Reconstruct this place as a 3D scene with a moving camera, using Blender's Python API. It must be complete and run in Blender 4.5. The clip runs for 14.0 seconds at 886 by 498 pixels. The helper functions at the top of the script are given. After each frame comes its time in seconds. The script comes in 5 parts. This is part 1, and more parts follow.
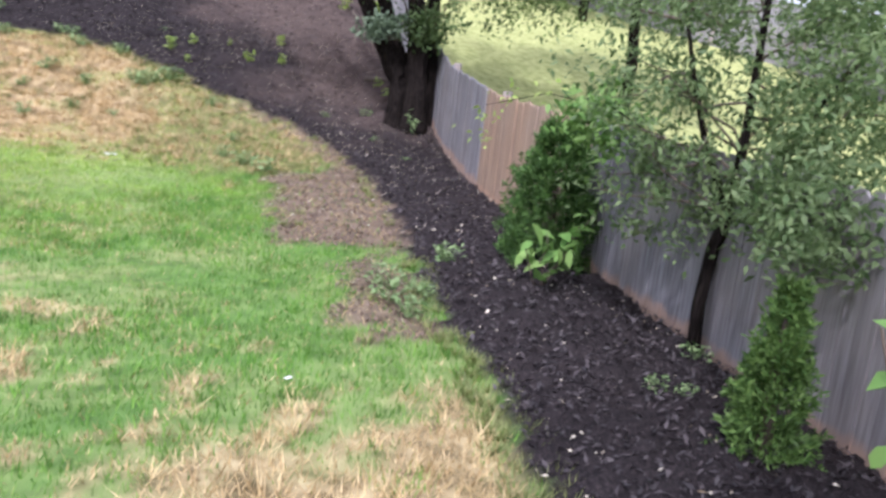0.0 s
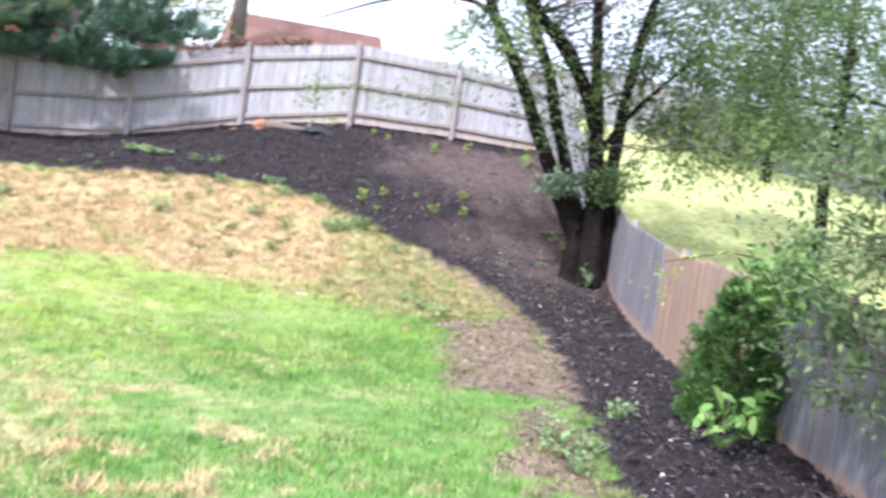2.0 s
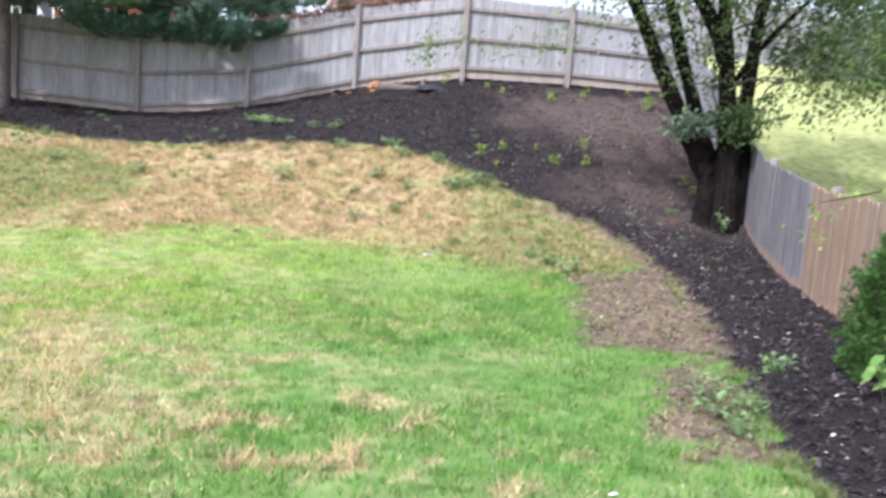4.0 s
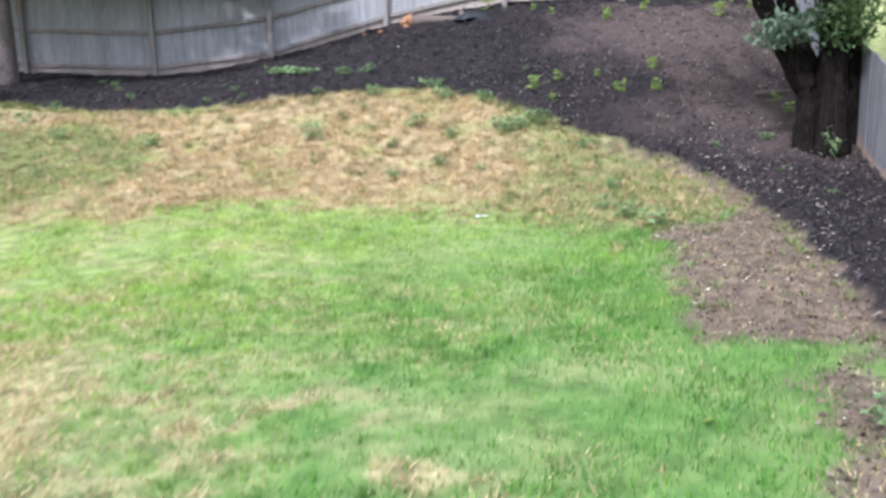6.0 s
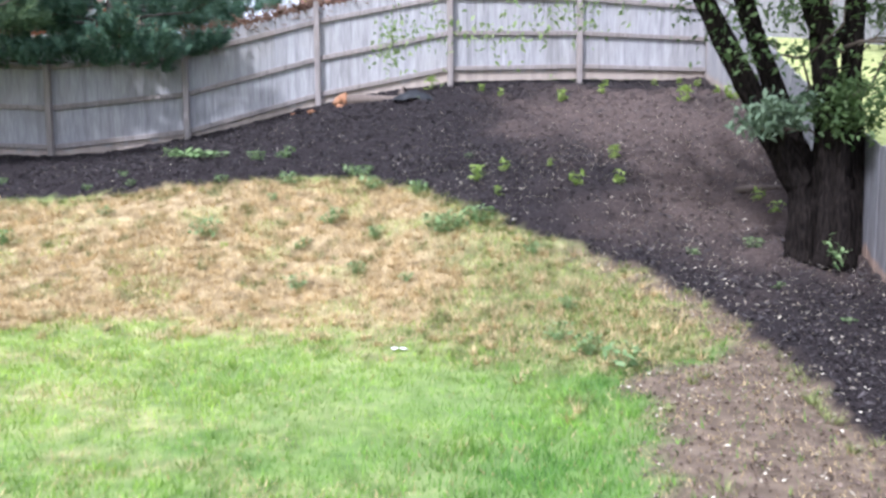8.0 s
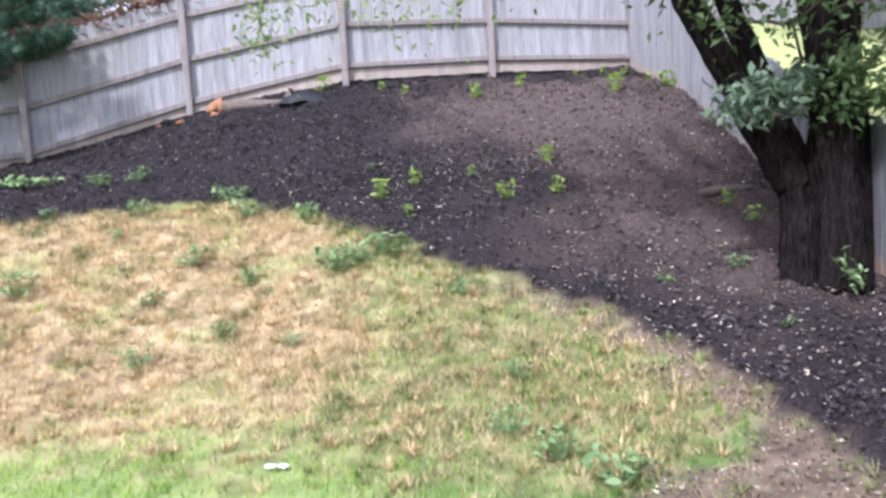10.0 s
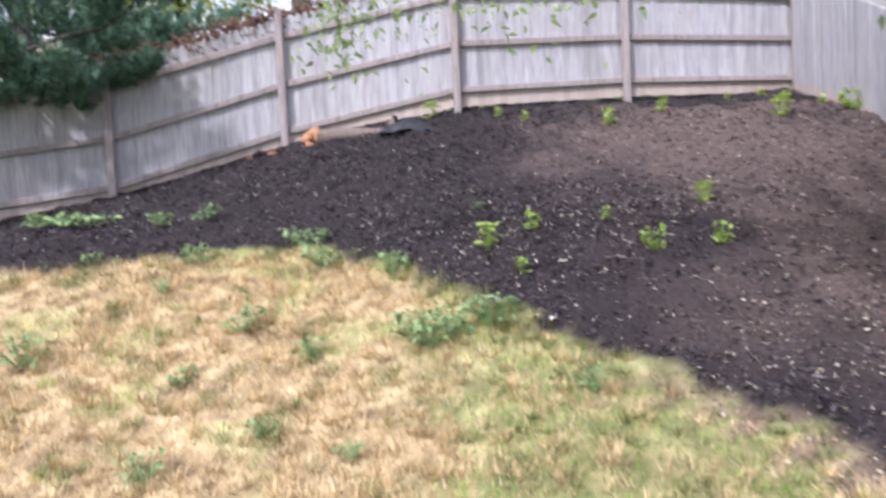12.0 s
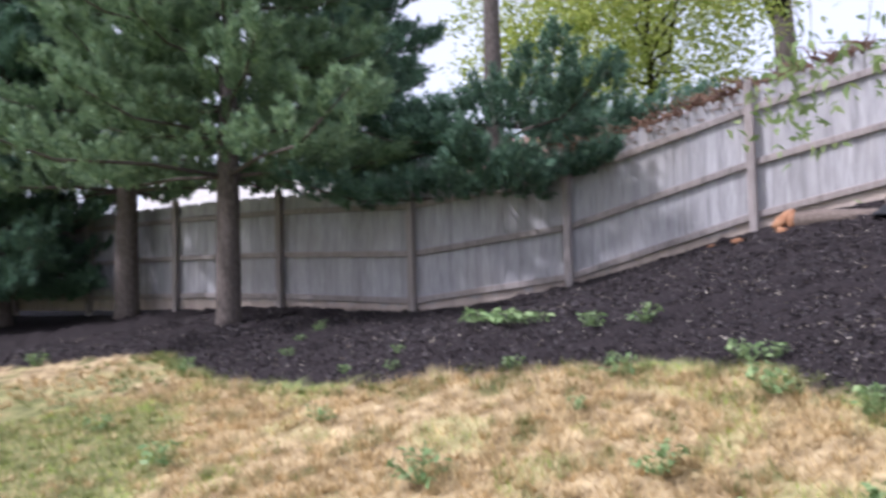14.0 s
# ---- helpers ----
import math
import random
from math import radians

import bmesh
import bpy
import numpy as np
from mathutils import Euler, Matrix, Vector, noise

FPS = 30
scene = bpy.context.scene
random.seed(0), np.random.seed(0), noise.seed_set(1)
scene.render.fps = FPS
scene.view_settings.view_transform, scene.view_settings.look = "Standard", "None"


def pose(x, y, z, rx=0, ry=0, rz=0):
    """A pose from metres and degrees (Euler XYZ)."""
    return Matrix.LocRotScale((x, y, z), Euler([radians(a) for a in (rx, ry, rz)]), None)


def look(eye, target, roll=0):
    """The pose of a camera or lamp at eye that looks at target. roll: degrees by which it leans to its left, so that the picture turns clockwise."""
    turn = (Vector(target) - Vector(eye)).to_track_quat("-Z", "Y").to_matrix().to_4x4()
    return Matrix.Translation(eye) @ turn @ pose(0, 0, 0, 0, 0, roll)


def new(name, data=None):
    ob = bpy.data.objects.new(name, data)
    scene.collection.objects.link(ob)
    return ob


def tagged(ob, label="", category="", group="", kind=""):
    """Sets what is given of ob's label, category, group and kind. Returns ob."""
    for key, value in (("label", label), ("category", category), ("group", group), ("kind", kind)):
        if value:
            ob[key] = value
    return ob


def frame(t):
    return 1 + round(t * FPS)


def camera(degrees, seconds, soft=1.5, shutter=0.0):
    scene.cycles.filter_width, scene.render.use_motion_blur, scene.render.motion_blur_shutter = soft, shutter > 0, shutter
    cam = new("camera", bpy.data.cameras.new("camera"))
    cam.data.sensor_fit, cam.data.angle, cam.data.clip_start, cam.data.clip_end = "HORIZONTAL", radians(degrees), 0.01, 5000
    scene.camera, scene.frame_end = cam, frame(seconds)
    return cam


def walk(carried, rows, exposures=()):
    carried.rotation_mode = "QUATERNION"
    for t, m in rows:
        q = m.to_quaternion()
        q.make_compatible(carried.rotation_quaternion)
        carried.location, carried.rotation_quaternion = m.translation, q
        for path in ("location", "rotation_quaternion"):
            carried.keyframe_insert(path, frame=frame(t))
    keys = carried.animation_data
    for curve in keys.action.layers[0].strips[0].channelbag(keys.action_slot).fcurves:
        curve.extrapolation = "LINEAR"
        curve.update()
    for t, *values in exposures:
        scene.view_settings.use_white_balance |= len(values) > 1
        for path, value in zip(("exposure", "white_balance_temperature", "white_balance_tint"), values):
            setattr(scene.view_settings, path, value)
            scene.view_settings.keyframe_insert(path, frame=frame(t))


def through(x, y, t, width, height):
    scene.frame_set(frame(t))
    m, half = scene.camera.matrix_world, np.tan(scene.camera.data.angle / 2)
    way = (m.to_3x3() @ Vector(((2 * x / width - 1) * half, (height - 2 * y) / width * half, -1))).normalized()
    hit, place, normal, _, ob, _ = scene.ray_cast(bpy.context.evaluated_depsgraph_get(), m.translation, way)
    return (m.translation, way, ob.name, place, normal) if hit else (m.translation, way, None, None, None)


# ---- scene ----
cam = camera(55.87, 14.0, soft=2.9, shutter=0.5)
# seconds, x, y, z, yaw (to the left), pitch (up), roll
ROWS = [
    (0.0, 3.159, 0.965, 1.496, 17.52, -11.83, 6.69),
    (0.5, 3.12, 0.977, 1.495, 15.56, -10.73, 7.26),
    (1.0, 3.127, 0.96, 1.487, 16.73, -12.14, 9.44),
    (1.5, 3.149, 0.906, 1.486, 19.59, -10.61, 8.87),
    (2.0, 3.153, 0.882, 1.484, 30.39, -3.0, 8.14),
    (2.5, 3.191, 0.859, 1.489, 33.85, -6.56, 9.86),
    (3.0, 3.169, 0.854, 1.488, 33.28, -5.01, 7.39),
    (5.5, 2.288, 1.783, 1.501, 43.99, -12.14, 0.69),
    (6.0, 2.0, 2.227, 1.572, 42.03, -11.65, -1.18),
    (6.5, 1.705, 2.755, 1.565, 38.96, -9.12, 0.02),
    (7.0, 1.496, 3.167, 1.644, 38.92, -6.51, 0.39),
    (9.5, 0.057, 5.25, 1.658, 36.76, -5.98, -2.97),
    (10.0, -0.212, 5.665, 1.708, 33.21, -6.12, -3.17),
    (10.5, -0.386, 6.076, 1.653, 35.13, -5.51, -4.1),
    (11.0, -0.633, 6.414, 1.731, 33.36, -4.14, -1.88),
    (11.5, -0.931, 6.782, 1.738, 33.99, -4.64, -2.58),
    (12.0, -1.188, 7.138, 1.727, 41.42, -3.26, -2.73),
    (12.5, -1.432, 7.464, 1.723, 43.73, 1.29, -2.73),
    (13.0, -1.746, 7.813, 1.741, 53.3, 0.69, -1.45),
    (13.5, -1.836, 8.004, 1.813, 66.15, 1.89, -0.8),
    (14.0, -1.839, 8.052, 1.895, 73.9, 3.29, -1.38),
]
walk(cam, [(t, pose(x, y, z, 0, 0, yaw) @ pose(0, 0, 0, 90 + pitch) @ pose(0, 0, 0, 0, 0, roll)) for t, x, y, z, yaw, pitch, roll in ROWS],
     exposures=[(0.0, 0.58, 5600, 22), (0.5, 0.72, 5600, 22), (1.0, 0.9, 5550, 22), (1.5, 1.12, 5550, 22), (2.0, 1.2, 5520, 20), (3.0, 0.97, 5600, 18), (5.5, 0.68, 5430, 14), (6.5, 0.68, 5330, 14), (7.0, 0.84, 5340, 14), (9.5, 0.82, 5400, 20), (10.0, 0.82, 5400, 20), (10.5, 0.94, 5360, 22), (11.5, 0.98, 5360, 22), (12.0, 0.8, 5650, 22), (12.5, 0.72, 5720, 22), (13.0, 0.56, 5780, 22), (14.0, 0.5, 5650, 22)])

# ---- light ----
world = bpy.data.worlds.new("sky")
scene.world = world
world.use_nodes = True
wn = world.node_tree
sky = wn.nodes.new("ShaderNodeTexSky")
sky.sky_type, sky.sun_disc = "NISHITA", False
SUN_EL, SUN_AZ = 50.0, 174.0   # azimuth clockwise from +y
sky.sun_elevation, sky.sun_rotation = radians(SUN_EL), radians(SUN_AZ)
sky.air_density, sky.dust_density, sky.ozone_density = 1.0, 7.0, 1.0
wn.nodes["Background"].inputs["Strength"].default_value = 0.15
veil = wn.nodes.new("ShaderNodeMix")      # thin white cloud over the sky
veil.data_type = "RGBA"
veil.inputs[0].default_value, veil.inputs[7].default_value = 0.6, (7.0, 7.0, 7.2, 1)
wn.links.new(sky.outputs[0], veil.inputs[6])
wn.links.new(veil.outputs[2], wn.nodes["Background"].inputs["Color"])
sun = new("sun", bpy.data.lights.new("sun", "SUN"))
sun.data.energy, sun.data.angle, sun.data.color = 3.0, radians(3), (1.0, 0.965, 0.91)
sd = Vector((math.sin(radians(SUN_AZ)) * math.cos(radians(SUN_EL)), math.cos(radians(SUN_AZ)) * math.cos(radians(SUN_EL)), math.sin(radians(SUN_EL))))
sun.matrix_world = look(sd * 60, (0, 0, 0))


# ---- materials ----
def mat(name, rough=0.8, spec=0.3):
    m = bpy.data.materials.new(name)
    m.use_nodes = True
    b = m.node_tree.nodes["Principled BSDF"]
    b.inputs["Roughness"].default_value = rough
    b.inputs["Specular IOR Level"].default_value = spec
    return m, m.node_tree, b


def node(nt, kind, **sets):
    n = nt.nodes.new(kind)
    for k, v in sets.items():
        if k in n.inputs:
            n.inputs[k].default_value = v
    return n


def ramp(nt, fac, stops):
    r = nt.nodes.new("ShaderNodeValToRGB")
    e = r.color_ramp.elements
    while len(e) < len(stops):
        e.new(0.5)
    for i, (p, c) in enumerate(stops):
        e[i].position, e[i].color = p, (*c, 1)
    nt.links.new(fac, r.inputs[0])
    return r.outputs[0]


def noise_tex(nt, coord, scale, detail=4, stretch=None):
    if stretch:
        mp = nt.nodes.new("ShaderNodeMapping")
        mp.inputs["Scale"].default_value = stretch
        nt.links.new(coord, mp.inputs[0])
        coord = mp.outputs[0]
    n = node(nt, "ShaderNodeTexNoise", Scale=scale, Detail=detail)
    nt.links.new(coord, n.inputs["Vector"])
    return n.outputs["Fac"]


def mix(nt, fac, a, b, mode="MIX"):
    m = nt.nodes.new("ShaderNodeMix")
    m.data_type, m.blend_type = "RGBA", mode
    for v, i in ((fac, 0), (a, 6), (b, 7)):
        if isinstance(v, (int, float)):
            m.inputs[i].default_value = v
        elif isinstance(v, tuple):
            m.inputs[i].default_value = (*v, 1)
        else:
            nt.links.new(v, m.inputs[i])
    return m.outputs[2]


def bump(nt, b, height, strength, dist):
    n = node(nt, "ShaderNodeBump", Strength=strength, Distance=dist)
    nt.links.new(height, n.inputs["Height"])
    nt.links.new(n.outputs[0], b.inputs["Normal"])


def coords(nt, kind="Object"):
    return nt.nodes.new("ShaderNodeTexCoord").outputs[kind]


def attr(nt, name):
    n = nt.nodes.new("ShaderNodeAttribute")
    n.attribute_name = name
    return n.outputs["Fac"]


def value_mix(nt, col, seed, low, high):
    """Lightens and darkens a colour by a value from 0 to 1."""
    r = ramp(nt, seed, [(0, (low, low, low)), (1, (high, high, high))])
    return mix(nt, 1.0, col, r, "MULTIPLY")


def wood_mat(name, pale, dark, tan, foot=None):
    """Weathered boards; foot is the colour of the soil-stained strip along the bottom."""
    m, nt, b = mat(name, 0.85, 0.2)
    co = nt.nodes.new("ShaderNodeNewGeometry").outputs["Position"]
    grain = noise_tex(nt, co, 3.0, 6, (22, 22, 1.2))
    stain = noise_tex(nt, co, 1.6, 4, (0.9, 0.9, 0.6))
    rnd = nt.nodes.new("ShaderNodeObjectInfo").outputs["Random"]
    col = ramp(nt, grain, [(0.25, dark), (0.6, pale), (0.9, tuple(min(1, v * 1.2) for v in pale))])
    col = mix(nt, ramp(nt, stain, [(0.45, (0, 0, 0)), (0.75, (0.55, 0.55, 0.55))]), col, tan)
    streak = noise_tex(nt, co, 2.2, 5, (6, 6, 0.45))
    col = mix(nt, ramp(nt, streak, [(0.5, (0, 0, 0)), (0.7, (0.4, 0.4, 0.4))]), col, tuple(v * 0.6 for v in dark))
    pale_run = noise_tex(nt, co, 3.1, 5, (9, 9, 0.7))
    col = mix(nt, ramp(nt, pale_run, [(0.6, (0, 0, 0)), (0.72, (0.45, 0.45, 0.45))]), col, tuple(min(1, v * 1.35) for v in pale))
    if foot:
        sep = nt.nodes.new("ShaderNodeSeparateXYZ")
        nt.links.new(coords(nt), sep.inputs[0])
        add = nt.nodes.new("ShaderNodeMath")
        nt.links.new(sep.outputs[2], add.inputs[0])
        rag = node(nt, "ShaderNodeMapRange")
        nt.links.new(noise_tex(nt, co, 5.0, 4), rag.inputs[0])
        rag.inputs["To Min"].default_value, rag.inputs["To Max"].default_value = -0.09, 0.09
        nt.links.new(rag.outputs[0], add.inputs[1])
        col = mix(nt, ramp(nt, add.outputs[0], [(0.085, (0.85, 0.85, 0.85)), (0.135, (0, 0, 0))]), col, foot)
    col = value_mix(nt, col, rnd, 0.86, 1.08)
    nt.links.new(col, b.inputs["Base Color"])
    bump(nt, b, grain, 0.5, 0.004)
    return m


def plain_mat(name, a, c, scale=8.0, rough=0.8, detail=5, stretch=None, bumped=0.4, dist=0.01, spec=0.3):
    m, nt, b = mat(name, rough, spec)
    n = noise_tex(nt, coords(nt), scale, detail, stretch)
    nt.links.new(ramp(nt, n, [(0.3, a), (0.7, c)]), b.inputs["Base Color"])
    bump(nt, b, n, bumped, dist)
    return m


def lush_shade_fac(nt):
    """From the thin, sun-brightened left of the lawn (0) to its thick, shade-darkened right (1)."""
    co = coords(nt)
    sep = nt.nodes.new("ShaderNodeSeparateXYZ")
    nt.links.new(co, sep.inputs[0])
    add = nt.nodes.new("ShaderNodeMath")
    nt.links.new(sep.outputs[0], add.inputs[0])
    nz = node(nt, "ShaderNodeMapRange")
    nt.links.new(noise_tex(nt, co, 1.1, 3), nz.inputs[0])
    for k, v in (("From Min", 0.3), ("From Max", 0.7), ("To Min", -1.2), ("To Max", 1.2)):
        nz.inputs[k].default_value = v
    nt.links.new(nz.outputs[0], add.inputs[1])
    out = node(nt, "ShaderNodeMapRange")
    out.inputs["From Min"].default_value, out.inputs["From Max"].default_value = -4.6, -0.6
    nt.links.new(add.outputs[0], out.inputs[0])
    dot = nt.nodes.new("ShaderNodeVectorMath")
    dot.operation = "DOT_PRODUCT"
    dot.inputs[1].default_value = (1, 0.612, 0)
    nt.links.new(co, dot.inputs[0])
    yard = node(nt, "ShaderNodeMapRange")     # not beyond the side fence
    yard.inputs["From Min"].default_value, yard.inputs["From Max"].default_value = 7.3, 6.8
    nt.links.new(dot.outputs["Value"], yard.inputs[0])
    both = nt.nodes.new("ShaderNodeMath")
    both.operation = "MULTIPLY"
    nt.links.new(out.outputs[0], both.inputs[0])
    nt.links.new(yard.outputs[0], both.inputs[1])
    return both.outputs[0]


def leaf_mat(name, a, c, through=0.25, patch=1.5, lush_shaded=None, low=0.7, high=1.3):
    """Foliage: colour varied leaf by leaf and in patches; thin, so some light goes through."""
    m, nt, b = mat(name, 0.55, 0.3)
    isl = nt.nodes.new("ShaderNodeNewGeometry").outputs["Random Per Island"]
    n = noise_tex(nt, coords(nt), patch, 3)
    mid = tuple((p + q) / 2 for p, q in zip(a, c))
    col = ramp(nt, isl, [(0.0, a), (0.5, mid), (1.0, c)])
    if lush_shaded:
        col = mix(nt, lush_shade_fac(nt), col, ramp(nt, isl, [(0.0, lush_shaded[0]), (1.0, lush_shaded[1])]))
    col = value_mix(nt, col, n, low, high)
    nt.links.new(col, b.inputs["Base Color"])
    tr = nt.nodes.new("ShaderNodeBsdfTranslucent")
    nt.links.new(col, tr.inputs["Color"])
    mx = node(nt, "ShaderNodeMixShader", Fac=through)
    nt.links.new(b.outputs[0], mx.inputs[1])
    nt.links.new(tr.outputs[0], mx.inputs[2])
    nt.links.new(mx.outputs[0], nt.nodes["Material Output"].inputs["Surface"])
    return m


M_FENCE = wood_mat("weathered_fence_wood", (0.43, 0.42, 0.43), (0.25, 0.245, 0.25), (0.35, 0.325, 0.30), (0.44, 0.36, 0.30))
M_RAIL = wood_mat("weathered_rail_wood", (0.34, 0.30, 0.285), (0.19, 0.165, 0.155), (0.30, 0.245, 0.20))
# Streaked grey, darkened further: the tree's shade is put into this board colour
M_SIDE = wood_mat("shade_darkened_side_fence_wood", (0.25, 0.245, 0.262), (0.105, 0.10, 0.105), (0.27, 0.235, 0.215), (0.36, 0.25, 0.19))
M_TAN = wood_mat("newer_tan_fence_wood", (0.37, 0.265, 0.19), (0.24, 0.165, 0.12), (0.30, 0.26, 0.225), (0.40, 0.26, 0.18))
M_FAR = wood_mat("far_fence_wood", (0.33, 0.325, 0.34), (0.17, 0.165, 0.17), (0.29, 0.27, 0.26))
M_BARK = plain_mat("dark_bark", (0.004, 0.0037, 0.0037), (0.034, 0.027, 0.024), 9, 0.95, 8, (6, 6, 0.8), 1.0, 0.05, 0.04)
M_PINE_BARK = plain_mat("pine_bark", (0.06, 0.05, 0.045), (0.17, 0.14, 0.125), 10, 0.95, 8, (4, 4, 1.2), 1.0, 0.02)
M_TWIG = plain_mat("twig_bark", (0.07, 0.055, 0.045), (0.15, 0.115, 0.09), 20)
M_DEAD = plain_mat("dead_vine", (0.13, 0.075, 0.05), (0.26, 0.16, 0.11), 14)
M_CUT = plain_mat("fresh_cut_wood", (0.26, 0.12, 0.06), (0.44, 0.24, 0.135), 9)
M_LOGBARK = plain_mat("log_bark", (0.085, 0.066, 0.056), (0.20, 0.16, 0.135), 12, 0.9, 6, (3, 3, 3))
M_CLOTH = plain_mat("black_ground_cloth", (0.008, 0.009, 0.011), (0.03, 0.032, 0.036), 10, 0.6)
M_BRICK = plain_mat("red_brick", (0.26, 0.09, 0.055), (0.36, 0.14, 0.09), 14)
M_ROOF = plain_mat("red_brown_shingles", (0.20, 0.10, 0.075), (0.30, 0.165, 0.125), 9)
M_ROOF_GREY = plain_mat("pale_grey_shingles", (0.38, 0.36, 0.34), (0.5, 0.48, 0.45), 9)
M_SIDING = plain_mat("brown_siding", (0.20, 0.16, 0.12), (0.27, 0.215, 0.165), 2, 0.7, 3, (1, 1, 12))
M_WHITE = plain_mat("white_trim_paint", (0.72, 0.72, 0.7), (0.82, 0.82, 0.8), 5, 0.5)
M_GLASS = plain_mat("dark_window_glass", (0.03, 0.035, 0.04), (0.05, 0.055, 0.06), 2, 0.08, 2, None, 0.0)
M_LEAF_BIG = leaf_mat("dull_green_leaves", (0.06, 0.105, 0.035), (0.16, 0.23, 0.09), 0.4, 1.5, None, 0.45, 1.6)
M_LEAF_GREY = leaf_mat("grey_green_leaves", (0.10, 0.15, 0.09), (0.22, 0.29, 0.19), 0.25)
M_LEAF_MAPLE = leaf_mat("small_tree_leaves", (0.095, 0.16, 0.058), (0.25, 0.33, 0.15), 0.45, 1.5, None, 0.5, 1.5)
M_LEAF_LIGHT = leaf_mat("light_green_leaves", (0.15, 0.30, 0.07), (0.30, 0.46, 0.14), 0.35)
M_LEAF_PALE = leaf_mat("muted_pale_leaves", (0.17, 0.26, 0.085), (0.37, 0.46, 0.19), 0.45)
M_LEAF_YELLOW = leaf_mat("yellow_green_leaves", (0.22, 0.29, 0.05), (0.46, 0.50, 0.13), 0.45)
M_SHRUB = leaf_mat("dark_evergreen_sprays", (0.028, 0.08, 0.018), (0.125, 0.225, 0.055), 0.18, 7, None, 0.35, 1.6)
M_ARBOR = leaf_mat("bright_evergreen_sprays", (0.05, 0.115, 0.025), (0.18, 0.29, 0.075), 0.2, 9, None, 0.35, 1.6)
M_PINE = leaf_mat("blue_green_needles", (0.09, 0.17, 0.095), (0.31, 0.42, 0.23), 0.25, 1.2)
M_PINE_FAR = leaf_mat("dark_pine_needles", (0.05, 0.11, 0.078), (0.175, 0.285, 0.185), 0.15, 1.0)
# Thin bright left, thick dark right; sun and shade are partly in these colours
M_GRASS = leaf_mat("lawn_blades", (0.19, 0.32, 0.042), (0.48, 0.61, 0.125), 0.3, 4.2, ((0.062, 0.175, 0.024), (0.235, 0.43, 0.078)), 0.15, 1.85)
M_STRAW = leaf_mat("dry_blades", (0.34, 0.24, 0.11), (0.74, 0.59, 0.33), 0.2, 5.0, None, 0.5, 1.5)
M_OLIVE = leaf_mat("olive_blades", (0.115, 0.15, 0.045), (0.32, 0.345, 0.13), 0.25, 5.0, None, 0.5, 1.5)
M_SEEDLING = leaf_mat("seedling_leaves", (0.26, 0.40, 0.07), (0.48, 0.60, 0.17), 0.4, 3)
M_WEED = leaf_mat("weed_leaves", (0.15, 0.255, 0.095), (0.33, 0.44, 0.20), 0.3, 3)
M_LITTER = leaf_mat("pale_fallen_leaves", (0.22, 0.17, 0.11), (0.82, 0.75, 0.60), 0.1, 3)
M_CHIP = leaf_mat("dark_bark_mulch", (0.021, 0.018, 0.0192), (0.078, 0.0655, 0.067), 0.0, 2, None, 0.55, 1.5)

M_CRUMB = leaf_mat("earth_crumbs", (0.085, 0.058, 0.044), (0.23, 0.17, 0.13), 0.0, 3)


def ground_mat():
    m, nt, b = mat("garden_ground", 0.95, 0.15)
    co = coords(nt)
    fine, mid, big = noise_tex(nt, co, 60, 5), noise_tex(nt, co, 7, 5), noise_tex(nt, co, 0.8, 3)
    grass = ramp(nt, mid, [(0.25, (0.125, 0.175, 0.05)), (0.5, (0.205, 0.265, 0.085)), (0.72, (0.32, 0.36, 0.13))])
    grass = mix(nt, lush_shade_fac(nt), grass, ramp(nt, mid, [(0.25, (0.06, 0.12, 0.03)), (0.5, (0.11, 0.2, 0.05)), (0.72, (0.18, 0.27, 0.08))]))
    grass = mix(nt, ramp(nt, big, [(0.45, (0, 0, 0)), (0.62, (0.4, 0.4, 0.4))]), grass, (0.30, 0.34, 0.14))
    straw = ramp(nt, mid, [(0.32, (0.12, 0.085, 0.045)), (0.5, (0.33, 0.25, 0.14)), (0.68, (0.50, 0.40, 0.235))])
    dirt = ramp(nt, mid, [(0.3, (0.095, 0.066, 0.051)), (0.5, (0.145, 0.103, 0.08)), (0.7, (0.215, 0.158, 0.12))])
    mulch = ramp(nt, fine, [(0.3, (0.010, 0.0085, 0.009)), (0.55, (0.026, 0.021, 0.022)), (0.8, (0.06, 0.048, 0.046))])
    soil = ramp(nt, fine, [(0.3, (0.036, 0.026, 0.022)), (0.55, (0.112, 0.082, 0.07)), (0.8, (0.24, 0.19, 0.17))])
    mulch = mix(nt, attr(nt, "soil"), mulch, soil)
    col = mix(nt, attr(nt, "straw"), grass, straw)
    # Neighbouring lawn: sunlit brightness is painted into its yellow-green colour
    painted_sun = ramp(nt, mid, [(0.3, (0.30, 0.34, 0.115)), (0.7, (0.52, 0.54, 0.23))])
    col = mix(nt, attr(nt, "painted_sun"), col, painted_sun)
    olive = ramp(nt, mid, [(0.3, (0.075, 0.08, 0.035)), (0.5, (0.14, 0.135, 0.055)), (0.7, (0.25, 0.21, 0.10))])
    col = mix(nt, attr(nt, "olive"), col, olive)
    col = mix(nt, attr(nt, "dirt"), col, dirt)
    col = mix(nt, attr(nt, "mulch"), col, mulch)
    nt.links.new(col, b.inputs["Base Color"])
    both = nt.nodes.new("ShaderNodeMath")
    nt.links.new(fine, both.inputs[0])
    nt.links.new(mid, both.inputs[1])
    bump(nt, b, both.outputs[0], 0.7, 0.012)
    return m


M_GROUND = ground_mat()


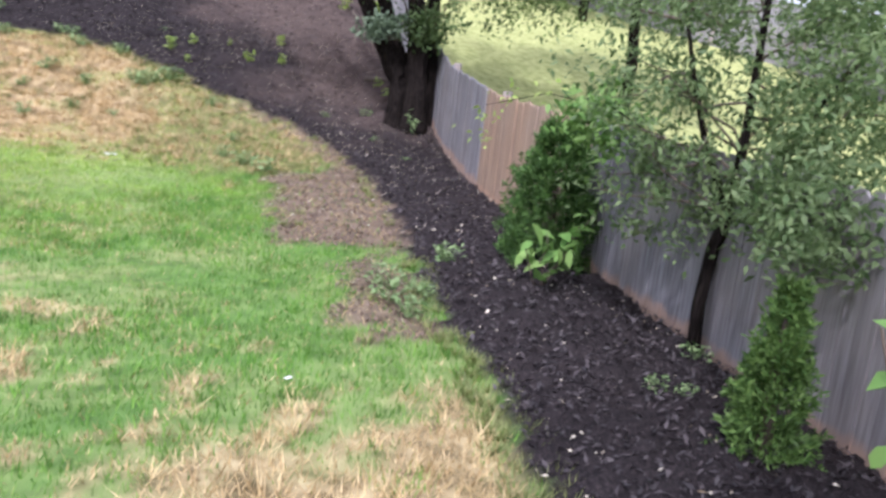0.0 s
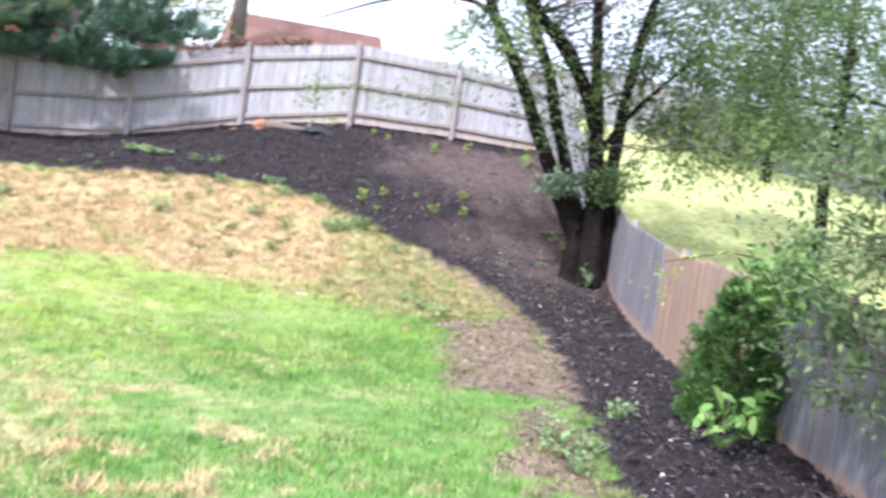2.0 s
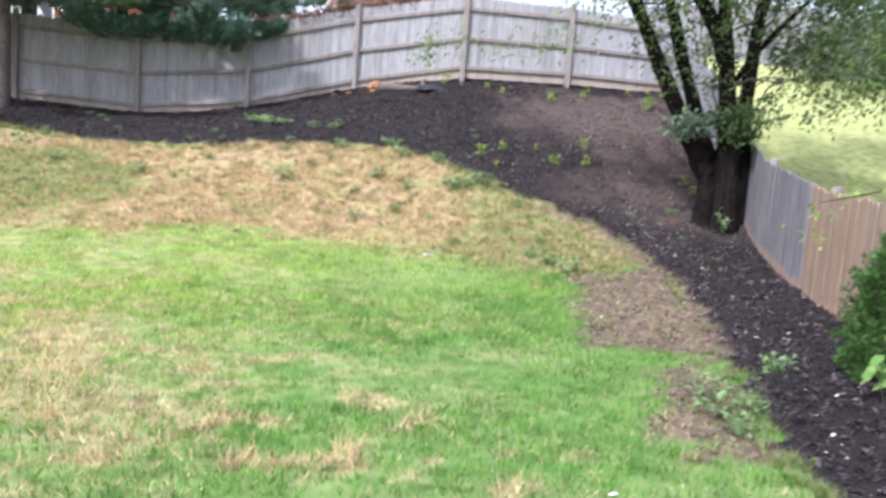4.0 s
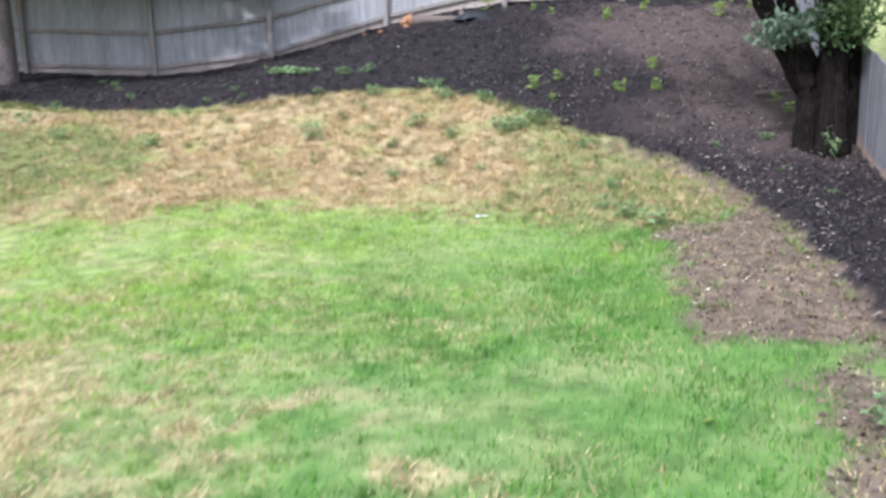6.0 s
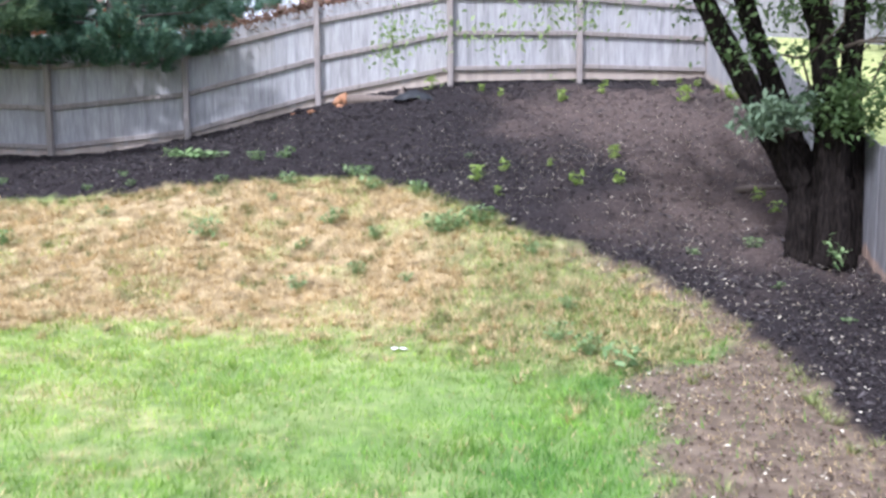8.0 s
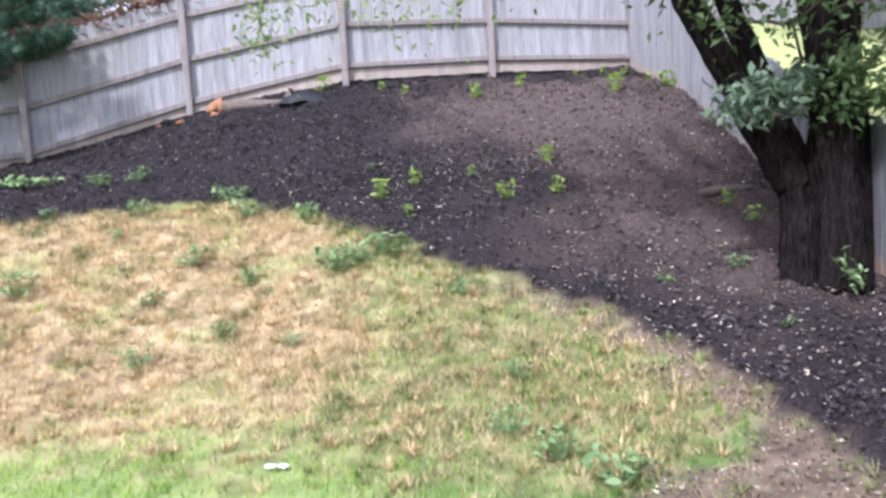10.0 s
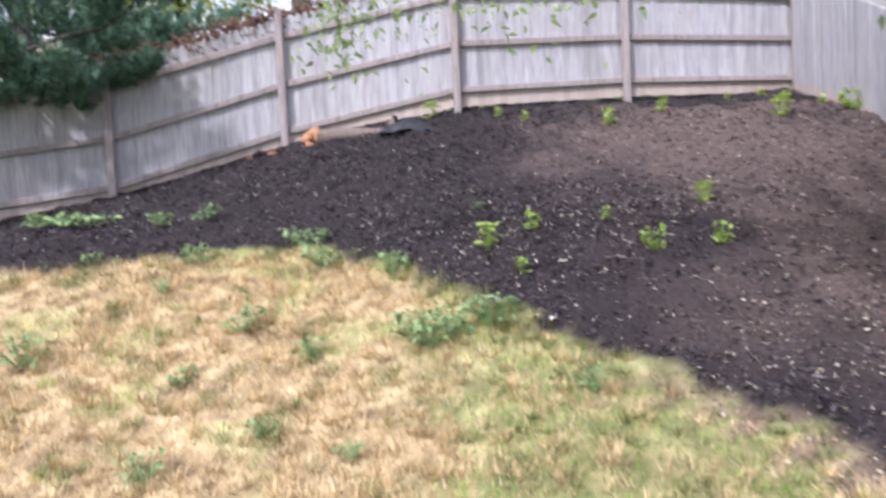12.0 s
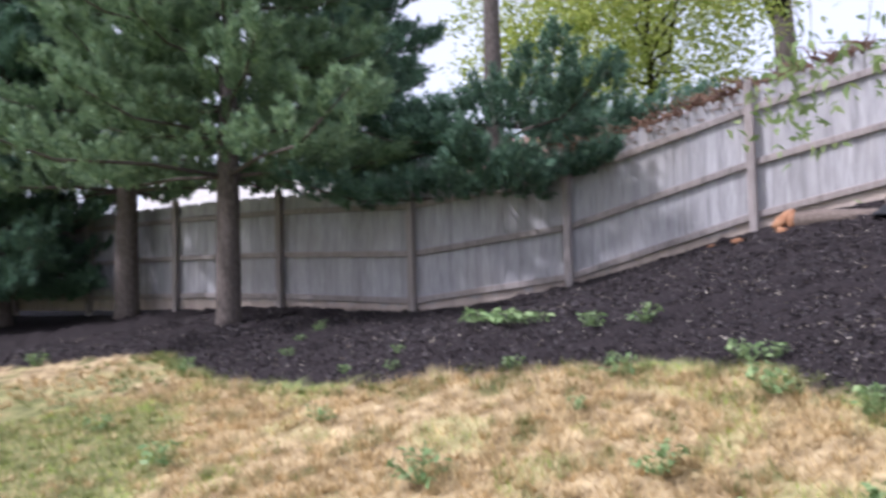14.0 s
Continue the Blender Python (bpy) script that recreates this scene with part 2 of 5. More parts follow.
# ---- mesh helpers ----
def mesh_of(name, verts, faces, material, smooth=False):
    me = bpy.data.meshes.new(name)
    me.from_pydata([tuple(v) for v in verts], [], faces)
    me.materials.append(material)
    if smooth:
        me.shade_smooth()
    return me


def fast_mesh(name, verts, size, material):
    """A mesh of loose faces with the same number of corners, from an array of corners."""
    me = bpy.data.meshes.new(name)
    v = np.asarray(verts, np.float32).reshape(-1, 3)
    n = len(v) // size
    me.vertices.add(len(v))
    me.vertices.foreach_set("co", v.ravel())
    me.loops.add(len(v))
    me.loops.foreach_set("vertex_index", np.arange(len(v), dtype=np.int32))
    me.polygons.add(n)
    me.polygons.foreach_set("loop_start", np.arange(n, dtype=np.int32) * size)
    me.materials.append(material)
    me.update(calc_edges=True)
    return me


def part(name, me, parent, label="", at=None):
    ob = new(name, me)
    ob.parent = parent
    if at is not None:
        ob.matrix_basis = at
    if label:
        ob["label"] = label
    return ob


def thing(name, x, y, z, label, category, group="", kind="", turn=0):
    ob = new(name)
    ob.matrix_basis = pose(x, y, z, 0, 0, turn)
    return tagged(ob, label, category, group, kind)


def from_bm(name, bm, material, smooth=False):
    me = bpy.data.meshes.new(name)
    bm.to_mesh(me)
    bm.free()
    me.materials.append(material)
    if smooth:
        me.shade_smooth()
    return me


def box_mesh(name, x0, x1, y0, y1, z0, z1, material, bevel=0.006):
    bm = bmesh.new()
    bmesh.ops.create_cube(bm, size=1, matrix=Matrix.LocRotScale(((x0 + x1) / 2, (y0 + y1) / 2, (z0 + z1) / 2), None, (x1 - x0, y1 - y0, z1 - z0)))
    if bevel:
        bmesh.ops.bevel(bm, geom=bm.edges[:], offset=bevel, segments=1, affect="EDGES")
    return from_bm(name, bm, material)


def tube(points, radii, sides=8, wob=0.0, rng=None):
    """Verts and faces of a tapered tube along points."""
    verts, faces = [], []
    pts = [Vector(p) for p in points]
    for i, p in enumerate(pts):
        d = (pts[min(i + 1, len(pts) - 1)] - pts[max(i - 1, 0)]).normalized()
        a = d.orthogonal().normalized() if abs(d.z) > 0.95 else d.cross(Vector((0, 0, 1))).normalized()
        c = d.cross(a)
        for k in range(sides):
            t = 2 * math.pi * k / sides
            r = radii[i] * (1 + (rng.uniform(-wob, wob) if rng else 0))
            verts.append(p + (a * math.cos(t) + c * math.sin(t)) * r)
    for i in range(len(pts) - 1):
        for k in range(sides):
            k2 = (k + 1) % sides
            faces.append((i * sides + k, i * sides + k2, (i + 1) * sides + k2, (i + 1) * sides + k))
    faces.append(tuple(range(sides))[::-1])
    faces.append(tuple(range((len(pts) - 1) * sides, len(pts) * sides)))
    return verts, faces


def tubes_mesh(name, list_of, material, sides=7, wob=0.0, rng=None):
    verts, faces = [], []
    for points, radii in list_of:
        v, f = tube(points, radii, sides, wob, rng)
        o = len(verts)
        verts += v
        faces += [tuple(i + o for i in q) for q in f]
    return mesh_of(name, verts, faces, material, True)


def leaves(centres, size, rs, droop=0.3, aspect=0.45, spread=0.35):
    """Corners of folded leaves (two quads each) round the centres."""
    c = np.asarray(centres, float).reshape(-1, 3)
    n = len(c)
    a = rs.normal(size=(n, 3))
    a[:, 2] = a[:, 2] * 0.6 - droop
    a /= np.linalg.norm(a, axis=1, keepdims=True)
    b = np.cross(a, rs.normal(size=(n, 3)) * 0.6 + (0, 0, 1))
    b /= np.linalg.norm(b, axis=1, keepdims=True)
    up = np.cross(b, a)
    ln = (size * rs.uniform(1 - spread, 1 + spread, (n, 1)))
    w = ln * aspect
    root, tip = c - a * ln * 0.5, c + a * ln * 0.5 - up * ln * 0.12
    m0, m1 = c - a * ln * 0.12 + b * w * 0.5 + up * w * 0.18, c - a * ln * 0.12 - b * w * 0.5 + up * w * 0.18
    return np.stack([root, m0, tip, m1], 1)


def big_leaves(centres, size, rs, droop=0.3, aspect=0.5):
    """Corners of pointed, arched leaves, six corners each."""
    c = np.asarray(centres, float).reshape(-1, 3)
    n = len(c)
    a = rs.normal(size=(n, 3))
    a[:, 2] = a[:, 2] * 0.4 - droop
    a /= np.linalg.norm(a, axis=1, keepdims=True)
    b = np.cross(a, rs.normal(size=(n, 3)) * 0.35 + (0, 0, 1))
    b /= np.linalg.norm(b, axis=1, keepdims=True)
    up = np.cross(b, a)
    ln = size * rs.uniform(0.6, 1.25, (n, 1))
    w = ln * aspect
    out = [c - a * ln * 0.5]
    for f, g, h in ((-0.22, 0.42, 0.1), (0.15, 0.4, 0.08)):
        out.append(c + a * ln * f + b * w * g + up * w * h)
    out.append(c + a * ln * 0.5 - up * ln * 0.18)
    for f, g, h in ((0.15, 0.4, 0.08), (-0.22, 0.42, 0.1)):
        out.append(c + a * ln * f - b * w * g + up * w * h)
    return np.stack(out, 1)


# ---- the lie of the land ----
COEF = [-0.1163, 0.1224, 0.2758, 2.5667, 0.5821, -1.0105, -0.0723, 0.3277, -0.261, 0.2754, 0.2426, -0.1187, 0.2248, -0.1758, -0.3, -0.09]
MOUNDS = [(-12.6, 11.9, 1.8), (-9.2, 15.6, 1.8), (-4.4, 12.6, 1.0), (-3.2, 12.6, 1.0), (-8.5, 10.4, 0.8), (-4.7, 9.3, 1.2), (-5.4, 19.9, 1.6), (-13.7, 10.7, 1.4)]


def land(x, y):
    x, y = np.asarray(x, float), np.asarray(y, float)
    s, u = (y - x) / 2 ** 0.5, (x + y) / 2 ** 0.5
    s = np.clip(s, -6, 24)
    u = np.clip(u, -9, 10)
    rise = 0.7 * np.logaddexp(0, (s - 8.3) / 0.7)
    crest = np.logaddexp(0, s - 14.5)
    terms = [np.ones_like(s), s / 10, u / 10, rise / 10, rise * u / 100, crest / 10, crest * u / 100, rise * u ** 2 / 1000]
    terms += [np.exp(-((x - a) ** 2 + (y - b) ** 2) / (2 * r * r)) for a, b, r in MOUNDS]
    return sum(k * t for k, t in zip(COEF, terms))


def lz(x, y):
    return float(land(x, y))


def inside(px, py, poly):
    """Signed distance to a polygon, positive inside."""
    px, py = np.asarray(px, float), np.asarray(py, float)
    best, odd = np.full(px.shape, 1e9), np.zeros(px.shape, bool)
    for (ax, ay), (bx, by) in zip(poly, poly[1:] + poly[:1]):
        t = np.clip(((px - ax) * (bx - ax) + (py - ay) * (by - ay)) / ((bx - ax) ** 2 + (by - ay) ** 2 + 1e-9), 0, 1)
        best = np.minimum(best, np.hypot(px - ax - t * (bx - ax), py - ay - t * (by - ay)))
        odd ^= ((ay > py) != (by > py)) & (px < (bx - ax) * (py - ay) / ((by - ay) + 1e-12) + ax)
    return np.where(odd, best, -best)


def wobble(x, y, scale, seed):
    """A smooth random field from -1 to 1."""
    rs = np.random.RandomState(seed)
    out = 0
    for k in range(7):
        a, f, p = rs.uniform(0, 6.28), scale * rs.uniform(0.6, 2.2), rs.uniform(0, 6.28)
        out = out + np.sin((x * math.cos(a) + y * math.sin(a)) * f + p + 1.3 * np.sin((x * math.sin(a) - y * math.cos(a)) * f * 0.7 + p))
    return out / 4.0


def step(v, width):
    t = np.clip(v / width + 0.5, 0, 1)
    return t * t * (3 - 2 * t)


# edge of the mulch bed towards the lawn, from beside the walker round to the pines
BED_EDGE = [(4.2, -3.0), (3.75, 1.6), (2.77, 3.8), (2.15, 5.02), (1.65, 5.62), (0.95, 7.14), (0.25, 8.43), (-0.66, 9.84), (-1.69, 10.8), (-2.45, 11.15), (-4.02, 11.27), (-5.62, 11.51),
            (-6.5, 11.5), (-7.12, 11.04), (-7.69, 10.05), (-8.39, 9.25), (-9.05, 8.79), (-10.25, 8.16), (-12.44, 7.54), (-13.61, 5.61), (-17, 2.8), (-26, -4)]
SIDE = ((4.0, 4.6), (-5.42, 20.0))     # the side fence's line
SIDE_DIR = Vector((SIDE[1][0] - SIDE[0][0], SIDE[1][1] - SIDE[0][1], 0)).normalized()
BED = BED_EDGE + [(-30, 2), (-17.0, 8.4), (-13.3, 11.6), (-9.0, 17), (-5.6, 20.8), (-4.8, 19.7), (4.35, 4.7), (9.0, -3.0)]
STRAW = [(-16, 1.5), (-8.5, 4.2), (-6.5, 6.1), (-5.6, 7.5), (-4.8, 8.2), (-3.65, 8.65), (-2.6, 9.15), (-2.9, 10.2), (-3.3, 11.3), (-6.5, 11.7), (-9, 9), (-14, 6.8)]
THIN = [(-11.3, 6.7), (-9.7, 7.6), (-8.2, 7.95), (-7.5, 7.4), (-6.9, 6.6), (-7.8, 5.4), (-12, 4.6), (-14, 5.0)]
OLIVE = [(-3.4, 8.9), (-1.5, 9.0), (-1.0, 10.4), (-2.4, 11.3), (-5.0, 11.5), (-4.0, 10.6)]
DIRT = [(-1.47, 8.95), (-1.1, 10.5), (-0.2, 10.5), (0.75, 8.9), (1.45, 7.4), (0.04, 6.55), (-0.57, 7.41)]
DIRT_SMALL = [(0.75, 6.75), (0.67, 6.39), (1.16, 5.31), (1.63, 5.12), (1.9, 5.35), (1.3, 6.4)]
DRY_NEAR = [(1.25, 3.2), (1.45, 3.72), (1.9, 3.8), (2.2, 4.5), (2.75, 3.9), (3.0, 3.0), (2.0, 2.6)]
DRY_LEFT = [(-3.2, 4.3), (-1.9, 4.3), (-1.0, 3.8), (-0.3, 3.3), (-0.4, 2.5), (-2.4, 2.6)]
SOIL = [(-7.3, 16.2), (-5.6, 14.2), (-3.7, 13.2), (-2.9, 12.2), (-1.6, 11.9), (-1.0, 12.9), (-2.0, 14.4), (-5.0, 19.5)]


def zones(x, y):
    w, w2 = wobble(x, y, 5.0, 3), wobble(x, y, 2.2, 5)
    fine = wobble(x, y, 13, 61)
    bed = step(inside(x, y, BED) + 0.07 * w + 0.06 * fine, 0.10)
    dry = step(inside(x, y, STRAW) + 0.2 * w + 0.2 * w2 + 0.15 * fine, 0.7)
    dry = dry * (1 - 0.35 * step(wobble(x, y, 4.2, 11) + 0.3 * w - 0.45, 0.5))
    dry = dry * (1 - 0.65 * step(inside(x, y, THIN) + 0.3 * w2 + 0.25 * fine, 0.8))
    dry = np.maximum(dry * (1 - 0.6 * step(inside(x, y, OLIVE) + 0.2 * w2, 0.6)), 0.72 * step(inside(x, y, OLIVE) + 0.2 * w2, 0.5) * (0.75 + 0.4 * fine))
    dry = np.maximum(dry, 0.92 * step(inside(x, y, DRY_NEAR) + 0.12 * w2 + 0.14 * fine, 0.45))
    dry = np.maximum(dry, 0.6 * step(inside(x, y, DRY_LEFT) + 0.35 * w2 + 0.3 * fine, 0.9))
    dry = np.maximum(dry, (0.08 + 0.26 * step(-x - 0.5, 4.0)) * step(wobble(x, y, 5.5, 21) + 0.5 * fine - 0.1, 1.2) * step(6.6 - (y + 0.15 * x), 2.0))
    dry = np.maximum(dry, 0.75 * step(wobble(x, y, 6.5, 23) + 0.6 * fine - 0.55, 0.8) * step(4.75 - (y + 0.1 * x), 1.2) * step(x + 6.0, 2.0))
    bare = np.maximum(0.95 * step(inside(x, y, DIRT) + 0.1 * w + 0.07 * fine, 0.3), 0.92 * step(inside(x, y, DIRT_SMALL) + 0.14 * w + 0.12 * fine, 0.3))
    rim = inside(x, y, BED)      # earth showing through the thin grass beside the mulch
    bare = np.maximum(bare, 0.85 * step(rim + 0.22 + 0.16 * w2 + 0.2 * fine, 0.45) * (rim < 0.2) * step(x + 3.2, 1.2) * step(y - 8.9, 0.8))
    beyond = (x - SIDE[0][0]) * SIDE_DIR.y - (y - SIDE[0][1]) * SIDE_DIR.x
    dry = np.maximum(dry, 0.3 * step(beyond - 0.1, 0.3))
    soil = step(inside(x, y, SOIL) + 0.5 * w2 + 0.3 * w, 2.0) * 0.85
    return bed, dry, bare, soil


def olive_grass(x, y):
    """Worn olive grass between the straw and the mulch, and in small clumps over the straw."""
    patch = step(inside(x, y, OLIVE) + 0.3 * wobble(x, y, 2.2, 5) + 0.3 * wobble(x, y, 6, 74) + 0.25 * wobble(x, y, 13, 61), 1.1) * (0.7 + 0.3 * wobble(x, y, 6, 71))
    clump = step(inside(x, y, STRAW) + 0.3, 0.5) * step(wobble(x, y, 7.5, 72) + 0.35 * wobble(x, y, 15, 73) - 0.75, 0.5)
    thin = 0.75 * step(inside(x, y, THIN) + 0.3 * wobble(x, y, 2.2, 5) + 0.3 * wobble(x, y, 6, 74), 0.9)
    return np.clip(np.maximum(np.maximum(patch, thin), clump), 0, 1)


def lines(lo, hi, fine_lo, fine_hi, pitch):
    mid = list(np.arange(fine_lo, fine_hi + 1e-6, pitch))
    out, d, v = [], pitch, fine_hi
    while v < hi:
        d *= 1.3
        v += d
        out.append(v)
    low, d, v = [], pitch, fine_lo
    while v > lo:
        d *= 1.3
        v -= d
        low.append(v)
    return np.array(low[::-1] + mid + out)


def build_ground():
    xs, ys = lines(-300, 300, -14.5, 5.5, 0.062), lines(-300, 300, 0.0, 20.5, 0.062)
    gx, gy = np.meshgrid(xs, ys, indexing="ij")
    bed, dry, bare, soil = zones(gx, gy)
    gz = land(gx, gy)
    near = np.exp(-np.maximum(0, np.hypot(gx + 3, gy - 9) - 14) / 4)
    rs = np.random.RandomState(4)
    rough = 0.004 * wobble(gx, gy, 17, 8) + 0.02 * wobble(gx, gy, 2.2, 9)
    lumps = rs.uniform(-0.022, 0.03, gx.shape)
    dug = np.exp(-((gx + 1.75) ** 2 + (gy - 13.35) ** 2) / 0.35)      # loose soil heaped behind the tree
    gz = gz + dug * (0.07 + 0.05 * wobble(gx, gy, 9, 15))
    gz = gz + near * (rough * 0.7 * (1 - 0.85 * bare) + bed * (lumps * 1.3 + 0.022 * wobble(gx, gy, 8, 6)) + 0.03 * bed)
    nx, ny = len(xs), len(ys)
    idx = np.arange(nx * ny).reshape(nx, ny)
    quads = np.stack([idx[:-1, :-1], idx[1:, :-1], idx[1:, 1:], idx[:-1, 1:]], -1).reshape(-1, 4).astype(np.int32)
    me = bpy.data.meshes.new("ground")
    me.vertices.add(nx * ny)
    me.vertices.foreach_set("co", np.stack([gx, gy, gz], -1).astype(np.float32).ravel())
    me.loops.add(quads.size)
    me.loops.foreach_set("vertex_index", quads.ravel())
    me.polygons.add(len(quads))
    me.polygons.foreach_set("loop_start", np.arange(len(quads), dtype=np.int32) * 4)
    me.update(calc_edges=True)
    for name, v in (("mulch", bed), ("straw", dry), ("dirt", bare), ("soil", soil), ("olive", olive_grass(gx, gy)), ("painted_sun", 0.62 * step((gx - SIDE[0][0]) * SIDE_DIR.y - (gy - SIDE[0][1]) * SIDE_DIR.x - 0.1, 0.3))):
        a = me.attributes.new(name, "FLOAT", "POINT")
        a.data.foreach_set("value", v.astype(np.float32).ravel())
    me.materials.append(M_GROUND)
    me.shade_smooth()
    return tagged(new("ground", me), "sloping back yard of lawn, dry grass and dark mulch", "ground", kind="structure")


build_ground()


# ---- fences ----
def picket_mesh(name, width, material, crooked):
    """A board one metre high with clipped top corners, to be stretched to its height."""
    bm = bmesh.new()
    w = width / 2
    out = [(-w, 0), (w, 0), (w, 0.972 + crooked), (w * 0.45, 1.0), (-w * 0.5, 0.997 - crooked), (-w, 0.97)]
    front = [bm.verts.new((x, -0.009, z)) for x, z in out]
    back = [bm.verts.new((x, 0.009, z)) for x, z in out]
    bm.faces.new(front)
    bm.faces.new(back[::-1])
    for i in range(6):
        j = (i + 1) % 6
        bm.faces.new((front[j], front[i], back[i], back[j]))
    return from_bm(name, bm, material)


def post_mesh(name, half, material):
    bm = bmesh.new()
    bmesh.ops.create_cube(bm, size=1, matrix=Matrix.LocRotScale((0, 0, 0.5), None, (half * 2, half * 2, 1)))
    bmesh.ops.bevel(bm, geom=bm.edges[:], offset=half * 0.22, segments=1, affect="EDGES")
    for v in bm.verts:
        if v.co.z > 0.9:
            v.co.z = 1.0 if abs(v.co.x) < half * 0.9 else 0.99
    return from_bm(name, bm, material)


def beam(name, a, b, wide, high, material, parent):
    """A rail from a to b, in world places."""
    a, b = Vector(a), Vector(b)
    d = b - a
    me = box_mesh(name, 0, d.length, -wide / 2, wide / 2, -high / 2, high / 2, material, 0.008)
    side = Vector((-d.y, d.x, 0)).normalized()
    m = Matrix((d.normalized(), side, d.normalized().cross(side))).transposed().to_4x4()
    m.translation = a - parent.location
    return part(name, me, parent, at=m)


def panel(fence, a, b, ha, hb, pickets, rails, rail_side, rng, gap=0.103, sag=0.0, rail_mat=None):
    """Boards between two posts at a and b (feet), following the slope; rails on one side."""
    a, b = Vector(a), Vector(b)
    run = Vector((b.x - a.x, b.y - a.y, 0))
    ang = math.degrees(math.atan2(run.y, run.x))
    side = Vector((-run.y, run.x, 0)).normalized()
    n = max(2, round(run.length / gap))
    for i in range(n):
        t = (i + 0.5) / n
        p = a.lerp(b, t) - Vector((0, 0, sag * 4 * t * (1 - t)))
        h = ha + (hb - ha) * t + rng.uniform(-0.012, 0.012)
        m = pose(p.x, p.y, p.z + rng.uniform(-0.01, 0.01), rng.uniform(-0.3, 0.3), rng.uniform(-0.15, 0.15), ang) @ pose(0, 0.0025 if i % 2 else -0.0025, 0) @ Matrix.Diagonal((run.length / n / gap * (1.075 if i % 2 else 1.03), 1, h, 1))
        m.translation -= fence.location
        part("picket", rng.choice(pickets(p) if callable(pickets) else pickets), fence, at=m)
    for f in rails:
        pa, pb = a + Vector((0, 0, ha * f)) + side * rail_side, b + Vector((0, 0, hb * f)) + side * rail_side
        beam("rail", pa, pb, 0.045, 0.085, rail_mat or M_RAIL, fence)


def back_fence():
    rng = random.Random(11)
    # feet of the posts from the far left end to the corner
    feet = [(-24.5, 1.3, 1.85), (-22.6, 2.9, 1.84), (-20.7, 4.45, 1.82), (-18.85, 6.05, 1.8), (-17.0, 7.67, 1.8), (-15.13, 9.27, 1.73), (-13.29, 10.93, 1.61), (-11.93, 12.71, 1.88),
            (-10.47, 14.48, 2.55), (-8.75, 16.15, 3.03), (-7.2, 18.11, 3.12), (-5.53, 20.21, 3.12)]
    high = [1.83] * 5 + [1.86, 1.89, 1.87, 1.83] + [1.82, 1.76, 1.66]
    fence = thing("board_fence", *feet[0], "weathered grey board fence with three rails and square posts", "fence")
    pickets = [picket_mesh("picket", 0.1, M_FENCE, c) for c in (-0.004, 0.0, 0.005)]
    post = post_mesh("post", 0.05, M_RAIL)
    for (a, ha), (b, hb) in zip(zip(feet, high), zip(feet[1:], high[1:])):
        panel(fence, a, b, ha - 0.03, hb - 0.03, pickets, (0.13, 0.485, 0.85), -0.036, rng)
    for (x, y, z), h in zip(feet, high):
        px, py = x + 0.06, y - 0.06
        part("post", post, fence, at=Matrix.Translation(Vector((px, py, z - 0.12)) - fence.location) @ pose(0, 0, 0, 0, 0, 45) @ Matrix.Diagonal((1, 1, h + 0.16, 1)))
    return fence


def side_fence():
    rng = random.Random(12)
    start = Vector((SIDE[0][0], SIDE[0][1], 0)) - SIDE_DIR * 10.9
    total = (Vector((SIDE[1][0], SIDE[1][1], 0)) - start).length + 0.2
    n = round(total / 2.44)
    fence = thing("side_fence", start.x, start.y, lz(start.x, start.y), "low weathered grey picket fence along the mulch bed", "fence")
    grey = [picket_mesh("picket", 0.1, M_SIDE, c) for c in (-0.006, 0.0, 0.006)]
    tan = [picket_mesh("picket", 0.1, M_TAN, c) for c in (-0.006, 0.0, 0.006)]
    # boards by the corner, without the shade painted into the grey ones
    pale = [picket_mesh("picket", 0.1, M_FENCE, c) for c in (-0.006, 0.0, 0.006)]
    post = post_mesh("post", 0.045, M_RAIL)
    marks = []
    for i in range(n + 1):
        p = start + SIDE_DIR * (total * i / n)
        p.z = lz(p.x, p.y) - 0.03
        marks.append(p)
    for i in range(n):
        a, b = marks[i], marks[i + 1]
        near_corner = lambda p: 1.18 + 0.40 * max(0, min(1, (p.y - 15.5) / 4.5))
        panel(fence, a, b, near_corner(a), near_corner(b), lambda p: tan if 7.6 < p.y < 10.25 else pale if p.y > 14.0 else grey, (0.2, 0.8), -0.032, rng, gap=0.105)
        q = b - Vector((-SIDE_DIR.y, SIDE_DIR.x, 0)) * 0.075 - fence.location
        part("post", post, fence, at=Matrix.Translation(q - Vector((0, 0, 0.1))) @ Matrix.Diagonal((1, 1, near_corner(b) + 0.15, 1)))
    return fence


back_fence()
side_fence()


